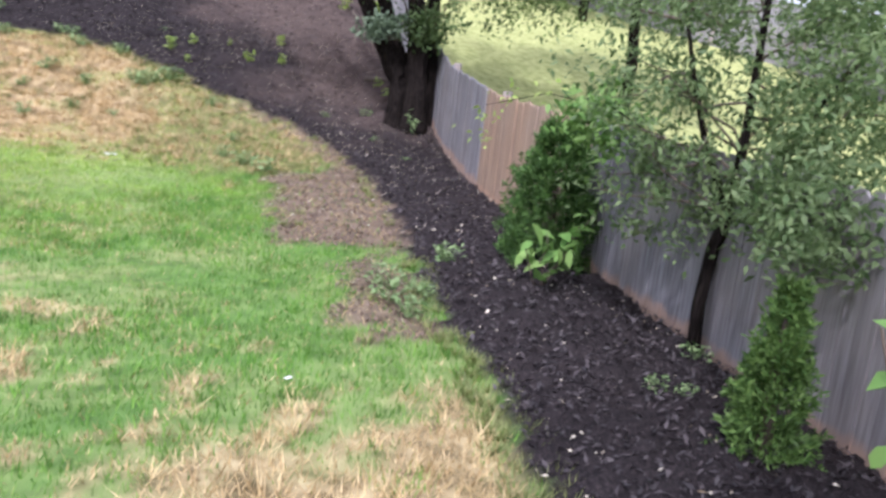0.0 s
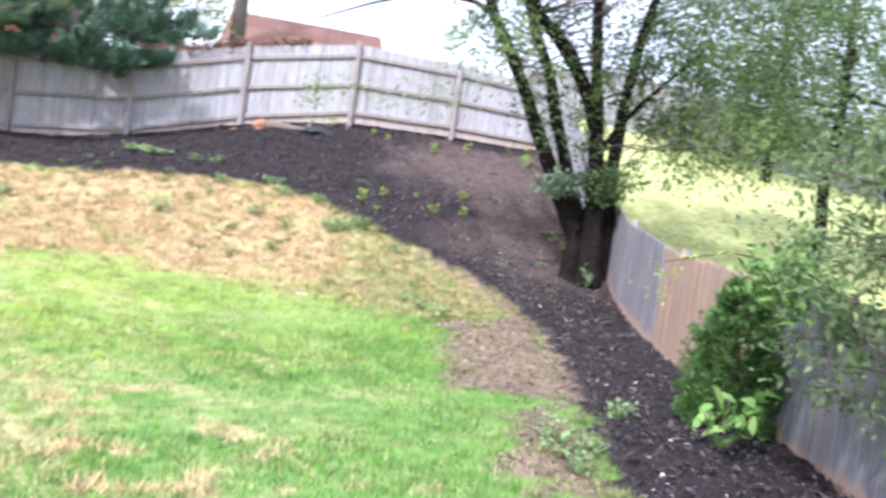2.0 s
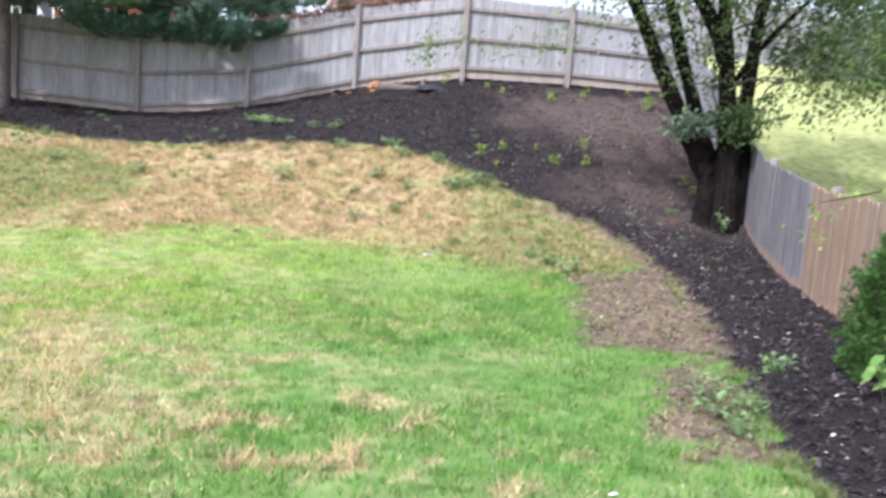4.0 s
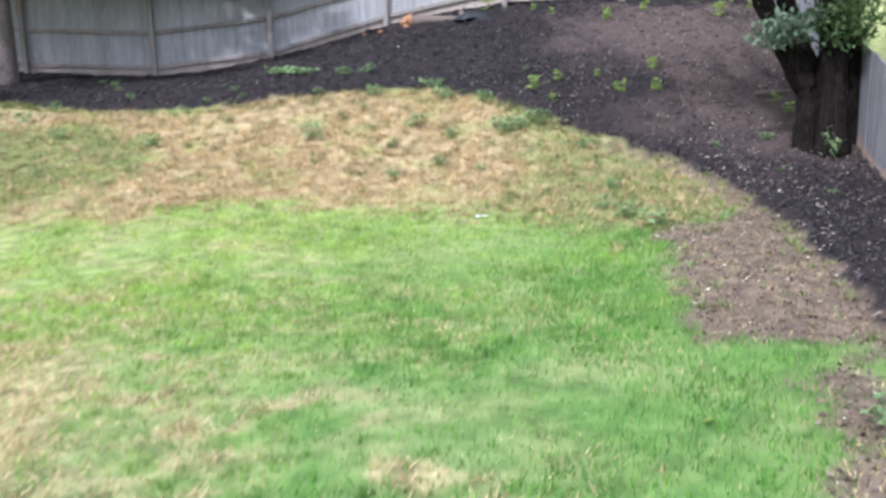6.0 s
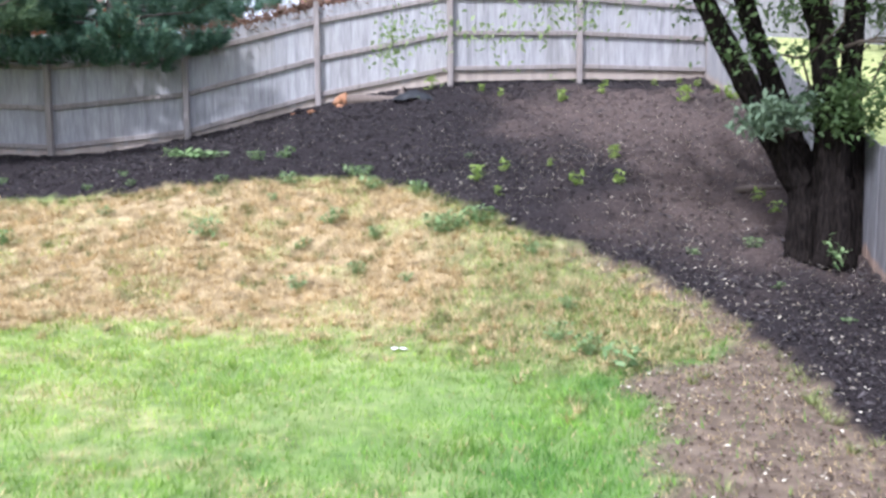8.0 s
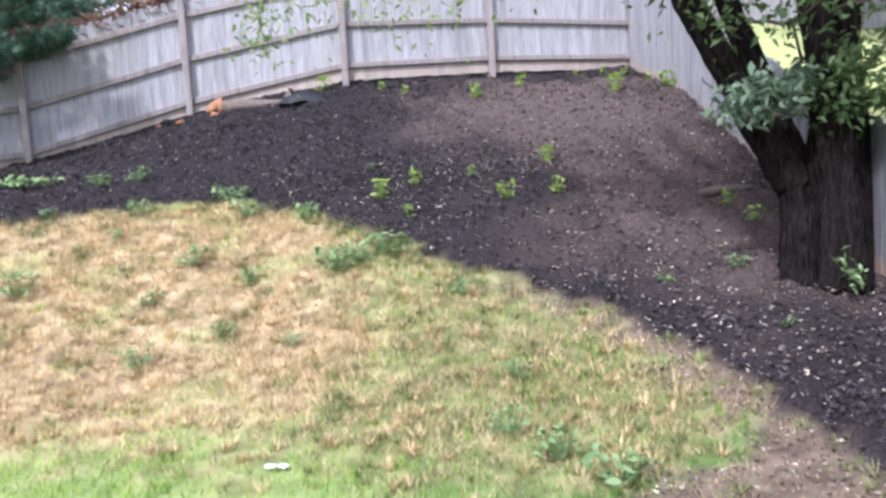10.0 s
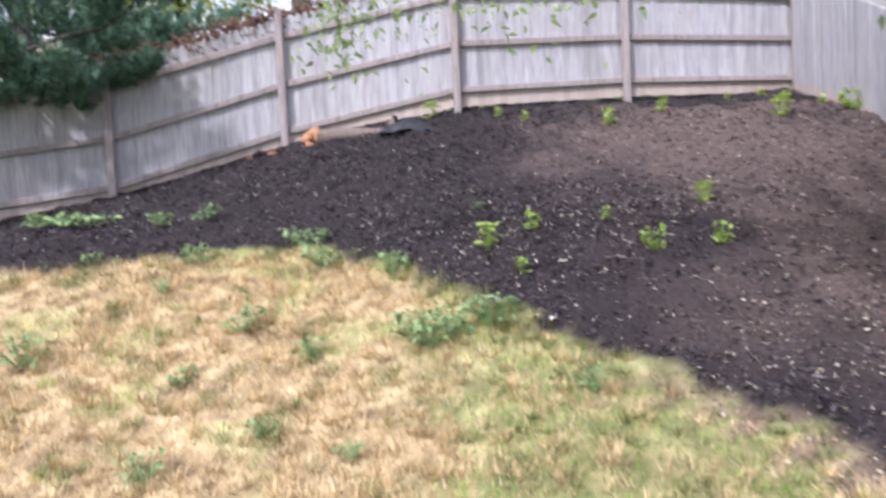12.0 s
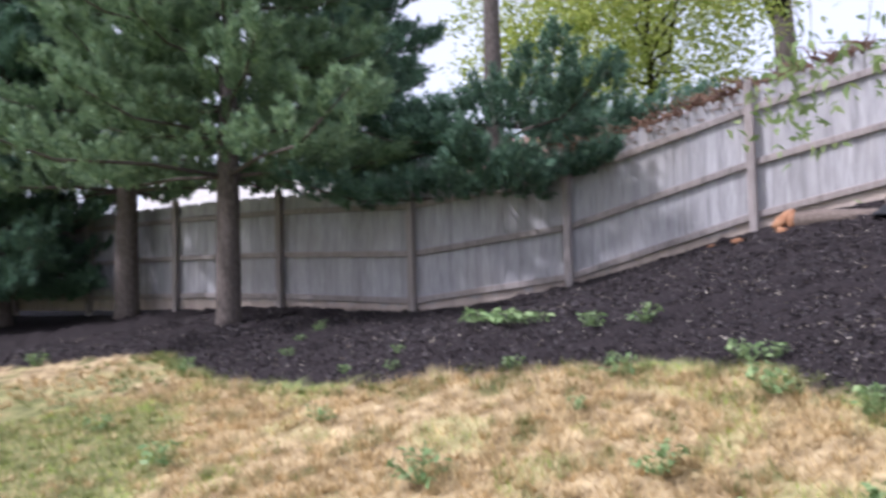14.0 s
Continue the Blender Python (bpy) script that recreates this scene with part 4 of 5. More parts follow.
leafy_tree(-15.9, 16.3, 6.5, 0.1, (0.2, 0.1, 4.2), (2.6, 2.4, 1.9), 170, 60, 0.13, M_LEAF_YELLOW, "small yellow-green tree with dark limbs behind the fence", 51)
leafy_tree(-16.6, 20.0, 12, 0.32, (0, 0, 8.5), (3.6, 3.4, 3.2), 150, 60, 0.16, M_LEAF_BIG, "tall tree with thick pale trunk behind the fence", 52)
leafy_tree(-21.0, 17.5, 9, 0.2, (0, 0, 5.6), (3.6, 3.4, 3.0), 190, 60, 0.16, M_LEAF_YELLOW, "sunlit yellow-green tree beyond the fence", 53)
leafy_tree(-1.0, 24.0, 7, 0.14, (0, 0, 3.8), (3.4, 2.2, 2.4), 190, 60, 0.13, M_LEAF_BIG, "leafy tree standing on the neighbouring lawn", 54)
leafy_tree(5.4, 9.6, 5.5, 0.12, (-0.3, -0.5, 3.3), (1.8, 1.8, 1.6), 130, 50, 0.09, M_LEAF_BIG, "leafy tree behind the side fence", 55)
# Never in view: added to throw shade on the bed and near lawn
leafy_tree(6.4, -1.4, 8.5, 0.22, (-0.4, 0.2, 5.6), (3.2, 3.0, 2.0), 170, 60, 0.12, M_LEAF_BIG, "unseen broad tree added to shade the bed and near lawn", 57)
leafy_tree(1.3, 16.6, 6.5, 0.13, (0, 0, 3.3), (2.5, 2.0, 1.9), 190, 60, 0.1, M_LEAF_BIG, "leafy tree just behind the side fence", 58)
leafy_tree(7.5, 23.0, 8, 0.16, (0, 0, 4.6), (3.4, 2.6, 2.8), 190, 60, 0.14, M_LEAF_MAPLE, "broad tree near the neighbour's fence", 56)


# ---- houses beyond the fence ----
def house(x, y, z, turn, wide, deep, eaves, ridge, wall_m, roof_m, label):
    h = thing("house", x, y, z, label, "house", turn=turn)
    bm = bmesh.new()
    a, b = wide / 2, deep / 2
    pts = [(-a, -b, 0), (a, -b, 0), (a, b, 0), (-a, b, 0), (-a, -b, eaves), (a, -b, eaves), (a, b, eaves), (-a, b, eaves), (-a, 0, ridge - 0.12), (a, 0, ridge - 0.12)]
    v = [bm.verts.new(p) for p in pts]
    for f in ((0, 1, 5, 4), (2, 3, 7, 6), (1, 2, 6, 9, 5), (3, 0, 4, 8, 7), (4, 5, 9, 8), (6, 7, 8, 9), (3, 2, 1, 0)):
        bm.faces.new([v[i] for i in f])
    part("wall", from_bm("wall", bm, wall_m), h)
    o = 0.35
    drop = (ridge - eaves) / b * o
    for s in (-1, 1):
        bm = bmesh.new()
        low, top = [(-a - o, s * (b + o), eaves - drop), (a + o, s * (b + o), eaves - drop)], [(a + o, 0, ridge), (-a - o, 0, ridge)]
        f = bm.faces.new([bm.verts.new(p) for p in low + top])
        r = bmesh.ops.extrude_face_region(bm, geom=[f])
        for e in r["geom"]:
            if isinstance(e, bmesh.types.BMVert):
                e.co.z += 0.1
        part("roof", from_bm("roof", bm, roof_m), h)
        for e in (-1, 1):
            xx = e * (a + o + 0.02)
            verts, faces = tube([(xx, s * (b + o), eaves - drop - 0.02), (xx, 0, ridge - 0.02)], [0.11, 0.11], 4)
            part("bargeboard", mesh_of("bargeboard", verts, faces, M_WHITE), h, "white painted bargeboard")
        part("gutter", box_mesh("gutter", -a - o, a + o, s * (b + o + 0.05) - 0.06, s * (b + o + 0.05) + 0.06, eaves - drop - 0.06, eaves - drop + 0.08, M_WHITE, 0.02), h)
        for k in (-0.55, 0.0, 0.55):
            w = part("window", box_mesh("window", a * k - 0.5, a * k + 0.5, s * b - 0.05, s * b + 0.05, eaves - 1.7, eaves - 0.5, M_WHITE, 0.01), h)
            part("pane", box_mesh("pane", a * k - 0.42, a * k + 0.42, s * (b + 0.055) - 0.01, s * (b + 0.055) + 0.01, eaves - 1.62, eaves - 0.58, M_GLASS, 0), w)
    return h


house(-17.3, 24.0, 2.8, 42, 4.6, 6, 2.9, 4.3, M_BRICK, M_ROOF, "red brick house with red-brown roof and white trim")
house(-34.0, 22.5, 3.6, 20, 5, 6, 3.4, 5.2, M_BRICK, M_ROOF, "distant brick house with red-brown roof")
house(-31.0, 11.5, 1.6, 80, 9, 7.5, 2.6, 4.9, M_SIDING, M_ROOF_GREY, "brown-sided house with pale grey gable roof")


# ---- the things on the beds ----
def log(x, y, label):
    rng = random.Random(61)
    t = thing("log", x, y, lz(x, y), label, "log", turn=32)
    part("bark", tubes_mesh("bark", [([(0, 0, 0.1), (0.25, 0.02, 0.11), (0.6, 0, 0.1), (1.1, 0.04, 0.09), (1.4, 0.02, 0.08)], [0.105, 0.1, 0.09, 0.08, 0.06])], M_LOGBARK, 12, 0.08, rng), t)
    part("branch_stub", tubes_mesh("branch_stub", [([(0.95, 0, 0.1), (0.95, 0.05, 0.24), (0.99, 0.06, 0.33)], [0.07, 0.06, 0.05])], M_LOGBARK, 8, 0.08, rng), t)
    part("cut_end", tubes_mesh("cut_end", [([(-0.06, 0, 0.1), (0.0, 0, 0.1)], [0.105, 0.112])], M_CUT, 14, 0.06, rng), t, "freshly cut orange end")
    part("splintered_slab", tubes_mesh("splintered_slab", [([(-0.2, -0.1, 0.03), (-0.14, -0.06, 0.1), (-0.1, 0.0, 0.17), (-0.02, 0.03, 0.23)], [0.045, 0.07, 0.06, 0.03])], M_CUT, 7, 0.35, rng), t, "orange splintered wood standing at the cut")
    return t


def chunk(x, y, s, seed):
    rng = random.Random(seed)
    t = thing("wood_chunk", x, y, lz(x, y), "splintered piece of orange cut wood on mulch", "wood", "cut wood by the fence", turn=rng.uniform(0, 180))
    part("body", tubes_mesh("body", [([(-s, 0, s * 0.45), (0, s * 0.1, s * 0.5), (s * 0.8, 0, s * 0.35)], [s * 0.3, s * 0.45, s * 0.2])], M_CUT, 7, 0.25, rng), t)


log(-9.62, 14.38, "cut log with orange end lying along the fence")
for i, (x, y, s) in enumerate(((-9.6, 14.16, 0.12), (-10.05, 13.95, 0.09), (-10.4, 13.85, 0.08))):
    chunk(x, y, s, 62 + i)


def fallen_branch(x, y):
    rng = random.Random(67)
    t = thing("fallen_branch", x, y, lz(x, y) + 0.03, "short dark fallen branch lying on the mulch", "branch", turn=38)
    part("limb", tubes_mesh("limb", [([(-0.3, 0, 0.03), (-0.1, 0.03, 0.05), (0.15, 0.0, 0.05), (0.36, 0.05, 0.03)], [0.035, 0.05, 0.045, 0.03])], M_LOGBARK, 8, 0.12, rng), t)


fallen_branch(-2.24, 13.74)


def cloth_heap(x, y):
    rng = random.Random(66)
    t = thing("ground_cloth", x, y, lz(x, y), "crumpled black ground cloth lying on the mulch", "cloth", turn=40)
    bm = bmesh.new()
    bmesh.ops.create_grid(bm, x_segments=14, y_segments=8, size=0.36)
    for v in bm.verts:
        e = math.hypot(v.co.x, v.co.y) * 2.6
        v.co.y *= 0.5
        v.co.z = max(0, 0.16 * (1 - e * e)) + rng.uniform(0, 0.035) + 0.01
    part("sheet", from_bm("sheet", bm, M_CLOTH, True), t)


cloth_heap(-8.5, 14.85)


def weed_mesh(seed, n, size, spread, high, material):
    """A small tuft of leaves on short stalks."""
    rs = np.random.RandomState(seed)
    a = rs.uniform(0, 6.28, n)
    r = spread * np.sqrt(rs.uniform(0, 1, n))
    c = np.stack([np.cos(a) * r, np.sin(a) * r, high * rs.uniform(0.15, 1, n)], 1)
    quads = big_leaves(c, size, rs, -0.1, 0.5)
    foot = c * (0.15, 0.15, 0)
    mid = (foot + c) / 2
    stalk = np.stack([foot, foot + (0.003, 0, 0), mid + (0.003, 0, 0.003), c + (0.002, 0, 0), c, mid], 1)
    return fast_mesh("leaves", np.concatenate([quads, stalk]), 6, material)


WEEDS = [weed_mesh(70 + i, 42, 0.045, 0.10, 0.12, M_WEED) for i in range(3)]
YELLOWS = [weed_mesh(80 + i, 26, 0.065, 0.07, 0.16, M_SEEDLING) for i in range(3)]
FLATS = [weed_mesh(90 + i, 60, 0.10, 0.30, 0.10, M_WEED) for i in range(2)]


def plant(x, y, meshes, scale, name, label, k):
    t = thing(name, x, y, lz(x, y) + 0.02, label, "plant", name + " group", turn=k * 77)
    part("leaves", meshes[k % len(meshes)], t, at=Matrix.Scale(scale, 4))


YOUNG = [(-4.05, 13.6, 1.1), (-3.9, 12.42, 1.1), (-3.62, 12.87, 1.1), (-4.95, 11.9, 1.2), (-4.8, 12.24, 1.0), (-4.42, 12.68, 0.6), (-4.5, 11.7, 0.7), (-6.34, 16.1, 1.5), (-6.2, 17.2, 1.1), (-4.65, 17.15, 1.7), (-3.97, 17.45, 1.9),
         (-7.37, 15.8, 1.0), (-7.87, 15.94, 0.9), (-2.2, 13.48, 1.0), (-1.88, 13.15, 1.2), (-6.0, 18.9, 0.9), (-5.7, 19.3, 1.0), (-6.6, 18.1, 0.9), (-8.75, 15.6, 1.6), (-5.3, 19.2, 0.9), (-4.5, 18.1, 1.0)]
for k, (x, y, s) in enumerate(YOUNG):
    plant(x, y, YELLOWS, s, "seedling", "yellow-green seedling growing in dark mulch", k)
MULCH_WEEDS = [(-7.86, 11.45, 1.4), (-7.95, 11.03, 1.2), (-7.06, 10.8, 1.3), (-2.22, 11.77, 0.7), (-1.82, 12.26, 1.0), (-12.0, 9.4, 0.9), (-12.6, 9.5, 0.9), (-10.5, 8.88, 0.8), (-8.92, 9.2, 0.7), (-8.44, 9.5, 0.7),
               (-8.84, 9.65, 0.7), (-11.3, 9.1, 0.8), (-6.62, 11.5, 1.3), (-6.5, 11.62, 1.1), (1.36, 6.8, 1.3), (3.06, 5.05, 0.7), (3.2, 5.05, 0.6), (3.21, 5.62, 0.9), (-1.3, 11.4, 0.6), (-0.6, 10.9, 0.6), (-5.6, 12.6, 0.6)]
for k, (x, y, s) in enumerate(MULCH_WEEDS):
    plant(x, y, WEEDS, s, "weed", "pale green weed growing in dark mulch", k)
plant(-8.66, 10.5, FLATS, 1.1, "ground_plant", "spreading light green plant lying over the mulch", 0)
plant(-8.4, 10.62, FLATS, 0.8, "ground_plant", "spreading light green plant lying over the mulch", 1)
LAWN_WEEDS = [(-5.82, 10.35, 1.5), (-4.36, 11.14, 1.6), (-4.52, 10.96, 1.6), (-4.6, 10.8, 1.7), (-4.75, 10.85, 1.4), (-5.16, 10.4, 1.1), (-5.0, 9.15, 1.2), (-4.24, 9.84, 0.8), (-4.81, 9.72, 1.0), (-5.63, 9.77, 1.0), (-2.58, 10.02, 0.9),
              (-6.58, 9.25, 1.8), (-6.09, 11.29, 1.6), (-8.03, 7.77, 1.5), (-10.58, 7.29, 1.2), (-10.97, 7.86, 1.2), (-13.3, 6.05, 1.4), (-5.45, 11.39, 1.4), (1.37, 5.66, 1.4), (1.58, 5.43, 1.1), (1.2, 5.95, 1.3), (1.5, 5.9, 1.0),
              (-1.6, 9.15, 1.5), (-1.95, 9.25, 1.3), (-2.3, 9.4, 1.2), (-7.58, 10.22, 0.9), (-6.79, 10.34, 0.8), (-7.94, 8.87, 1.1), (-9.4, 7.2, 1.2), (-3.5, 10.9, 1.0)]
for k, (x, y, s) in enumerate(LAWN_WEEDS):
    plant(x, y, WEEDS, s, "lawn_weed", "broad-leaved green weed standing in dry grass", k)


def leafy_sapling(x, y, name, label, shoots, size, material, seed):
    rng, rs = random.Random(seed), np.random.RandomState(seed)
    t = thing(name, x, y, lz(x, y), label, "plant")
    tw, cs = [], []
    for tip in shoots:
        pts = path_up((0, 0, 0), tip, 4, 0.03, rng)
        tw.append((pts, taper(0.008, 0.003, 4)))
        for k in range(7):
            p = pts[2].lerp(pts[4], k / 6)
            cs.append(tuple(p + Vector((rng.uniform(-1, 1), rng.uniform(-1, 1), rng.uniform(-0.5, 0.6))) * size * 0.6))
    tagged(part("stem_growth", tubes_mesh("stem_growth", tw, M_TWIG, 5), t), kind="stuff")
    part("leaves", fast_mesh("leaves", big_leaves(cs, size, rs, 0.35, 0.55), 6, material), t)


leafy_sapling(2.12, 6.55, "broadleaf_sapling", "sapling with large light green leaves in mulch", [(0.1, -0.1, 0.3), (-0.12, -0.08, 0.32), (0.0, 0.05, 0.42), (0.3, 0.12, 0.62), (0.22, 0.02, 0.5)], 0.15, M_LEAF_LIGHT, 95)
leafy_sapling(3.875, 2.36, "tall_sapling", "tall sapling with pale green leaves beside the lawn", [(-0.38, 0.1, 1.34), (-0.44, 0.0, 1.2), (-0.3, 0.12, 1.42), (-0.28, 0.05, 1.25)], 0.085, M_LEAF_LIGHT, 96)


def dead_vines():
    rng = random.Random(97)
    t = thing("dead_vine", -11.9, 12.75, lz(-11.9, 12.75), "brown dead vine matted along the fence top", "vine")
    a, b, c = Vector((-11.9, 12.8, 3.66)), Vector((-10.47, 14.55, 4.3)), Vector((-8.9, 16.1, 4.75))
    tw = []
    for k in range(1000):
        f = rng.uniform(-0.25, 1) ** 1
        p = (a.lerp(b, max(0, f) * 1.0) if rng.random() < 0.75 else b.lerp(c, rng.uniform(0, 0.6))) + Vector((-0.08, 0.08, rng.uniform(-0.1, 0.18)))
        q = p + Vector((rng.uniform(-0.35, 0.35), rng.uniform(-0.35, 0.35), rng.uniform(-0.12, 0.2)))
        tw.append((path_up(p - t.location, q - t.location, 3, 0.06, rng), [0.012, 0.011, 0.008, 0.004]))
    tagged(part("stem_growth", tubes_mesh("stem_growth", tw, M_DEAD, 4), t), kind="stuff")


dead_vines()


def scrap(x, y, name, label, size, material, seed):
    """A crumpled flake lying on the ground."""
    rng = random.Random(seed)
    t = thing(name, x, y, lz(x, y) + 0.02, label, "litter", turn=rng.uniform(0, 180))
    bm = bmesh.new()
    bmesh.ops.create_grid(bm, x_segments=5, y_segments=3, size=size)
    for v in bm.verts:
        v.co.y *= 0.45
        v.co.z = rng.uniform(0, size * 0.3) + 0.004
    part("flake", from_bm("flake", bm, material), t)


scrap(-3.23, 8.62, "paper_scrap", "crumpled white paper scrap lying in the grass", 0.06, M_WHITE, 201)
scrap(-4.05, 11.36, "white_leaf", "curled white leaf at the edge of the mulch", 0.05, M_WHITE, 202)
scrap(-3.78, 11.87, "white_leaf", "curled white leaf lying on dark mulch", 0.05, M_WHITE, 203)
scrap(1.45, 4.24, "white_leaf", "curled white leaf lying on the lawn", 0.022, M_WHITE, 204)
for k, (x, y) in enumerate(((0.55, 5.55), (0.95, 4.4), (2.0, 5.35))):
    scrap(x, y, "yellow_leaf", "small yellow fallen leaf on the lawn", 0.03, M_LEAF_YELLOW, 205 + k)


# ---- what nobody could count ----
def scatter(n, x0, x1, y0, y1, rs):
    return rs.uniform(x0, x1, n), rs.uniform(y0, y1, n)


def blades(x, y, length, width, lean, rs):
    n = len(x)
    z = land(x, y) + 0.0
    a = rs.uniform(0, 6.28, n)
    p = np.stack([x, y, z], 1)
    side = np.stack([np.cos(a), np.sin(a), np.zeros(n)], 1) * (width * rs.uniform(0.6, 1.3, (n, 1)))
    b = rs.uniform(0, 6.28, n)
    out = np.stack([np.cos(b), np.sin(b), np.zeros(n)], 1) * (rs.uniform(0.1, 1, (n, 1)) * lean)
    tip = p + (out + (0, 0, 1)) / np.linalg.norm(out + (0, 0, 1), axis=1, keepdims=True) * (length * rs.uniform(0.55, 1.3, (n, 1)))
    p = p - (0, 0, 0.008)
    return np.stack([p - side, p + side, tip], 1)


def lawn():
    rs = np.random.RandomState(100)
    x, y = scatter(420000, -10.5, 3.8, 1.6, 11.8, rs)
    bed, dry, bare, _ = zones(x, y)
    near = (y - x) < 19.5
    ol = olive_grass(x, y)
    tuft = 0.55 + 0.45 * wobble(x, y, 11, 31)
    keep = near & (bed < 0.55) & (rs.uniform(size=len(x)) < (1 - dry) * (1 - 0.75 * ol) * (1 - bare) * np.clip(tuft + 0.35, 0.15, 1) * 0.9)
    keep |= near & (bed < 0.5) & (bare < 0.6) & (wobble(x, y, 7, 51) > 0.8) & (rs.uniform(size=len(x)) < 0.6)
    g = blades(x[keep], y[keep], 0.05, 0.0035, 0.8, rs)
    pick = keep & (wobble(x, y, 16, 52) > 0.7)
    g = np.concatenate([g, blades(x[pick], y[pick], 0.075, 0.004, 0.9, rs)])
    pick = near & (bed < 0.4) & (bare < 0.5) & (rs.uniform(size=len(x)) < 0.45 * ol)
    tagged(new("olive_grass", fast_mesh("olive_grass", blades(x[pick], y[pick], 0.07, 0.0045, 1.2, rs), 3, M_OLIVE)), "worn olive-green grass beside the mulch", "grass", kind="stuff")
    tagged(new("lawn_grass", fast_mesh("lawn_grass", g, 3, M_GRASS)), "short green lawn grass with thin patches", "grass", kind="stuff")
    keep = near & (bed < 0.45) & (rs.uniform(size=len(x)) < np.clip(dry * 1.0 + 0.06, 0, 1) * (1 - 0.85 * bare) * 0.8)
    g = np.concatenate([blades(x[k], y[k], ln, 0.0045, 2.2, rs) for k, ln in ((keep & (dry > 0.5), 0.075), (keep & (dry <= 0.5), 0.045))])
    pick = keep & (dry > 0.6) & (wobble(x, y, 14, 41) > 0.45) & (rs.uniform(size=len(x)) < 0.7)
    g = np.concatenate([g, blades(x[pick], y[pick], 0.12, 0.004, 1.6, rs)])
    tagged(new("dry_grass", fast_mesh("dry_grass", g, 3, M_STRAW)), "dry straw-coloured grass matted on the slope", "grass", kind="stuff")


def bare_patch_cover():
    """Dead stalks and crumbs of earth on the bare patches."""
    rs = np.random.RandomState(120)
    x, y = scatter(150000, -1.8, 2.2, 4.9, 10.7, rs)
    bed, dry, bare, _ = zones(x, y)
    pick = (bare > 0.25) & (bed < 0.5) & (rs.uniform(size=len(x)) < 0.05 + 0.18 * step(wobble(x, y, 6, 121), 0.8))
    tagged(new("dead_stalks", fast_mesh("dead_stalks", blades(x[pick], y[pick], 0.035, 0.004, 3.5, rs), 3, M_STRAW)), "short dead grass stalks on bare earth", "grass", kind="stuff")


bare_patch_cover()


def tufts(n, pick, length, rs):
    """Small fans of blades rising from one root."""
    x, y = scatter(n, -12.5, 3.6, 1.8, 12.0, rs)
    keep = pick(x, y)
    x, y = np.repeat(x[keep], 24), np.repeat(y[keep], 24)
    m = len(x)
    a, r = rs.uniform(0, 6.28, m), np.abs(rs.normal(0, 0.022, m))
    p = np.stack([x + np.cos(a) * r, y + np.sin(a) * r, land(x, y) - 0.004], 1)
    lean = rs.uniform(0.3, 1.5, m)
    way = np.stack([np.cos(a) * lean, np.sin(a) * lean, np.ones(m)], 1)
    way *= (length * rs.uniform(0.5, 1.2, m) / np.linalg.norm(way, axis=1))[:, None]
    side = np.stack([-np.sin(a), np.cos(a), np.zeros(m)], 1) * 0.0045
    return np.stack([p - side, p + side, p + way], 1)


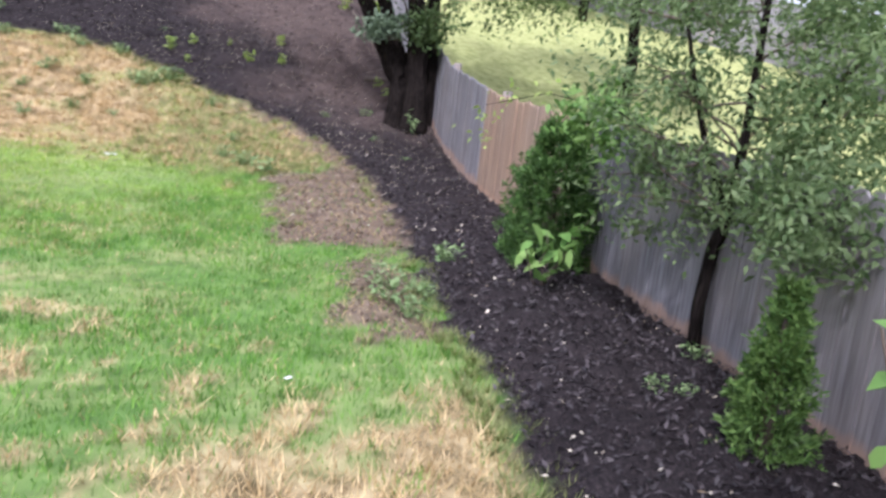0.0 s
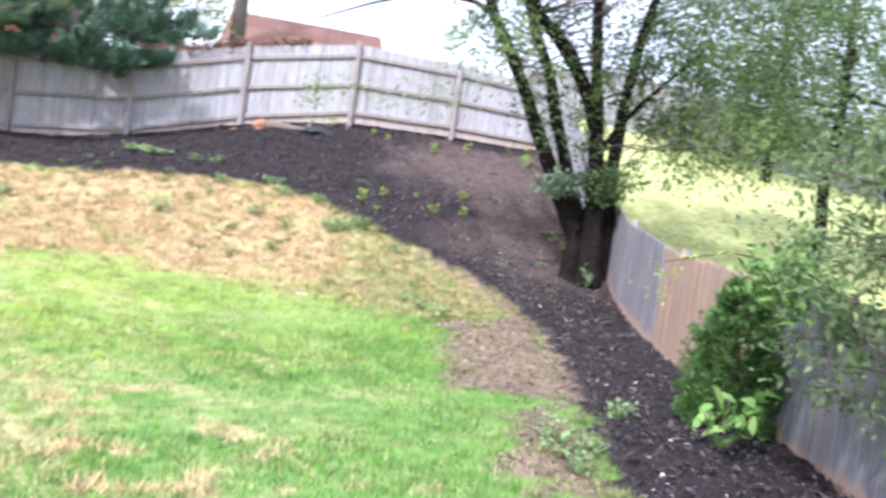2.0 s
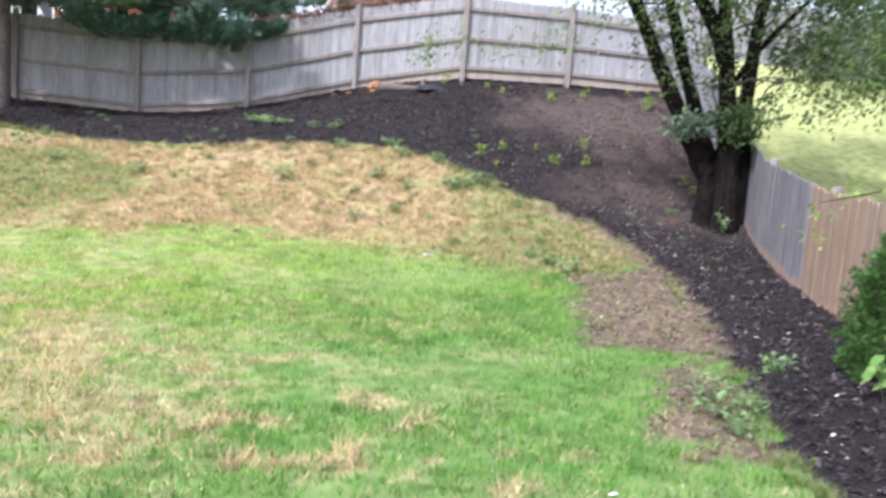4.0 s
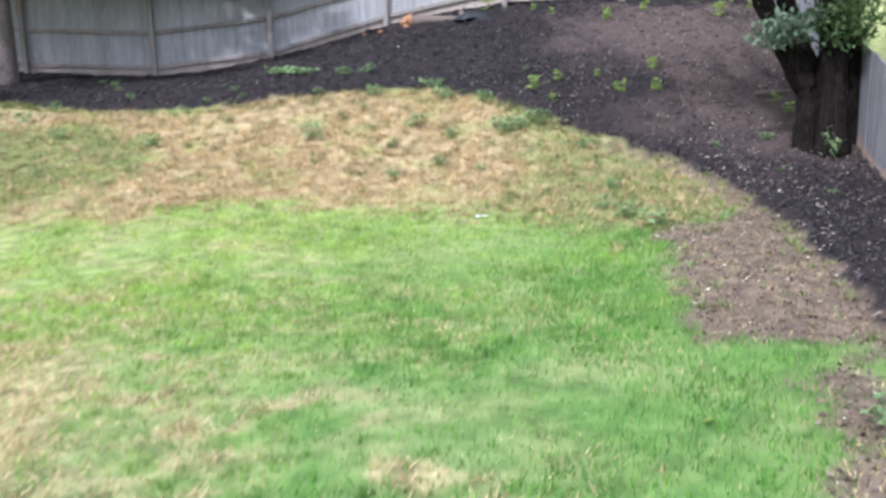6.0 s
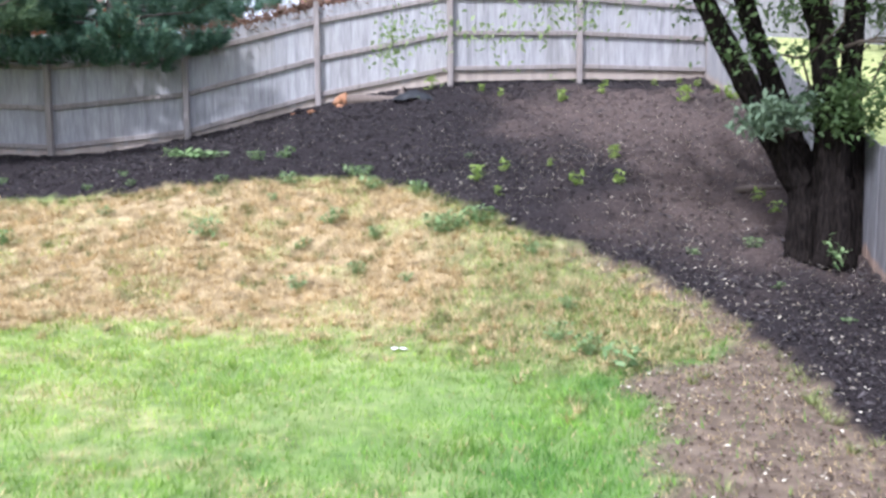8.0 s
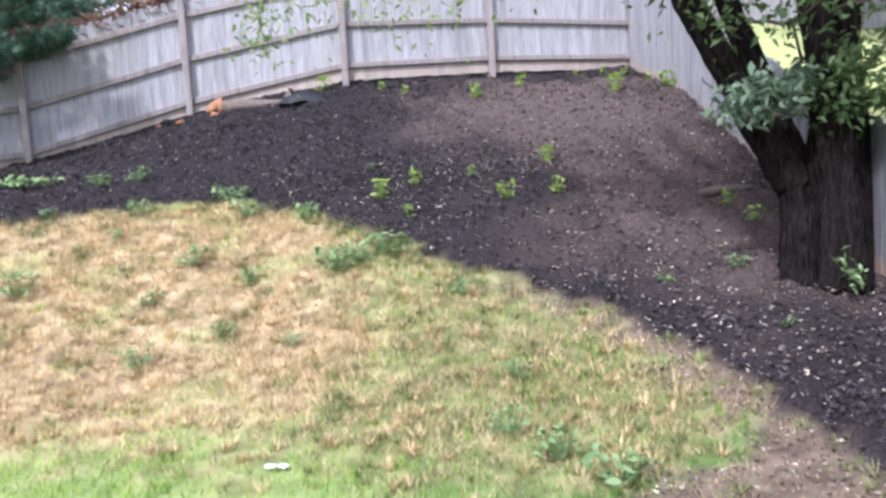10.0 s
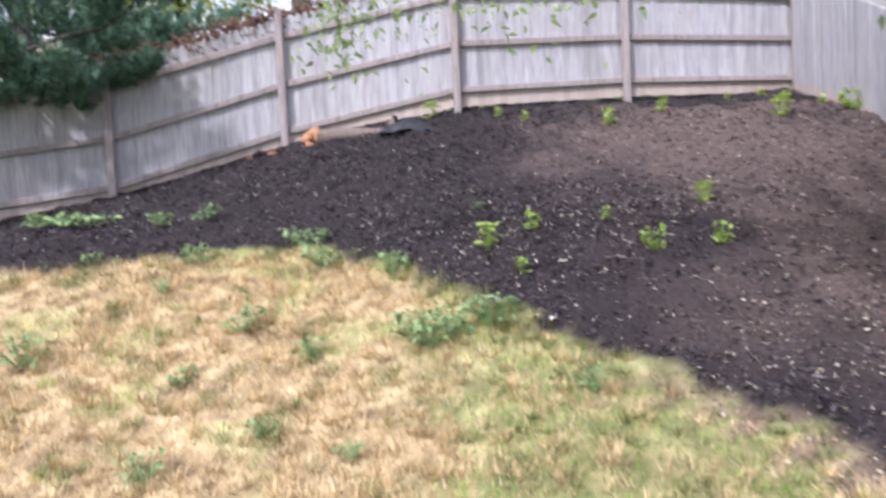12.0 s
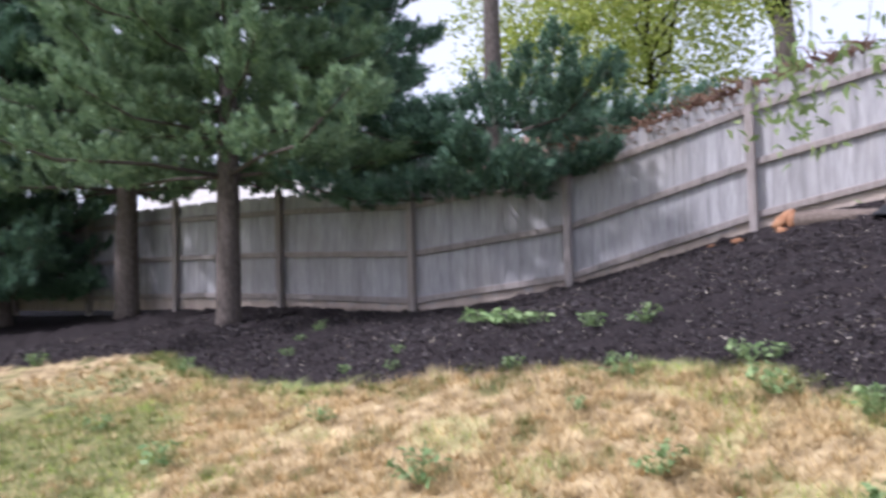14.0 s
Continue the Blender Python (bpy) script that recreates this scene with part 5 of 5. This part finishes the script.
def standing_tufts():
    rs = np.random.RandomState(110)

    def dry_spots(x, y):
        bed, dry, bare, _ = zones(x, y)
        return (bed < 0.35) & (bare < 0.5) & (rs.uniform(size=len(x)) < np.maximum(dry * step(inside(x, y, STRAW) + 0.2, 0.4), 0.5 * olive_grass(x, y)))

    def green_spots(x, y):
        bed, dry, bare, _ = zones(x, y)
        edge = np.abs(inside(x, y, BED)) < 0.16
        return (bed < 0.7) & (rs.uniform(size=len(x)) < np.where(edge, 0.8, np.where(bare > 0.4, 0.10, np.maximum(0.28 * dry * step(inside(x, y, STRAW) + 0.2, 0.4), 0.75 * olive_grass(x, y)))))
    def rim_spots(x, y):
        return (np.abs(inside(x, y, BED) + 0.03) < 0.13) & (y < 12.2) & (zones(x, y)[2] < 0.2) & (rs.uniform(size=len(x)) < 0.6)
    tagged(new("rim_tufts", fast_mesh("rim_tufts", tufts(26000, rim_spots, 0.085, rs), 3, M_OLIVE)), "ragged grass tufts along the edge of the mulch", "grass", kind="stuff")
    tagged(new("dry_tufts", fast_mesh("dry_tufts", tufts(7000, dry_spots, 0.105, rs), 3, M_STRAW)), "dry straw-coloured grass tufts on the slope", "grass", kind="stuff")
    tagged(new("green_tufts", fast_mesh("green_tufts", tufts(5200, green_spots, 0.09, rs), 3, M_OLIVE)), "olive-green grass tufts among dry grass and along the mulch", "grass", kind="stuff")


standing_tufts()


def bits(name, n, size, material, label, category, rs, pick, flat=0.35, aspect=0.6):
    x, y = scatter(n, -15, 4.2, 2.0, 20.0, rs)
    bed, dry, bare, soil = zones(x, y)
    keep = pick(x, y, bed, dry, bare, soil, rs.uniform(size=n))
    x, y = x[keep], y[keep]
    c = np.stack([x, y, land(x, y) + 0.045 * bed[keep] + 0.012], 1)
    q = leaves(c, size, rs, 0.0, aspect)
    q = c[:, None] + (q - c[:, None]) * rs.uniform(0.55, 1.45, (len(c), 1, 1))
    q[:, :, 2] = c[:, None, 2] + (q[:, :, 2] - c[:, None, 2]) * flat
    tagged(new(name, fast_mesh(name, q, 4, material)), label, category, kind="stuff")


lawn()
RB = np.random.RandomState(101)
bits("bark_mulch", 330000, 0.042, M_CHIP, "dark shredded bark mulch spread over the beds", "mulch", RB, lambda x, y, bed, dry, bare, soil, r: (bed > 0.6) & (r < 0.75 - 0.5 * soil), 0.8, 0.35)
bits("soil_crumbs", 260000, 0.022, M_CRUMB, "brown crumbs of earth on the bare patches", "soil", RB, lambda x, y, bed, dry, bare, soil, r: (bare > 0.3) & (bed < 0.5) & (r < 0.9), 0.8, 0.8)
bits("leaf_litter", 85000, 0.028, M_LITTER, "pale fallen leaves scattered on mulch and bare soil", "leaves", RB,
     lambda x, y, bed, dry, bare, soil, r: ((bed > 0.5) | (bare > 0.5)) & (r < 0.16 + 1.1 * np.exp(-((x + 2.1) ** 2 + (y - 12.6) ** 2) / 15) + 0.02 * bare - 0.06 * (x > -0.5)), 0.6, 0.42)
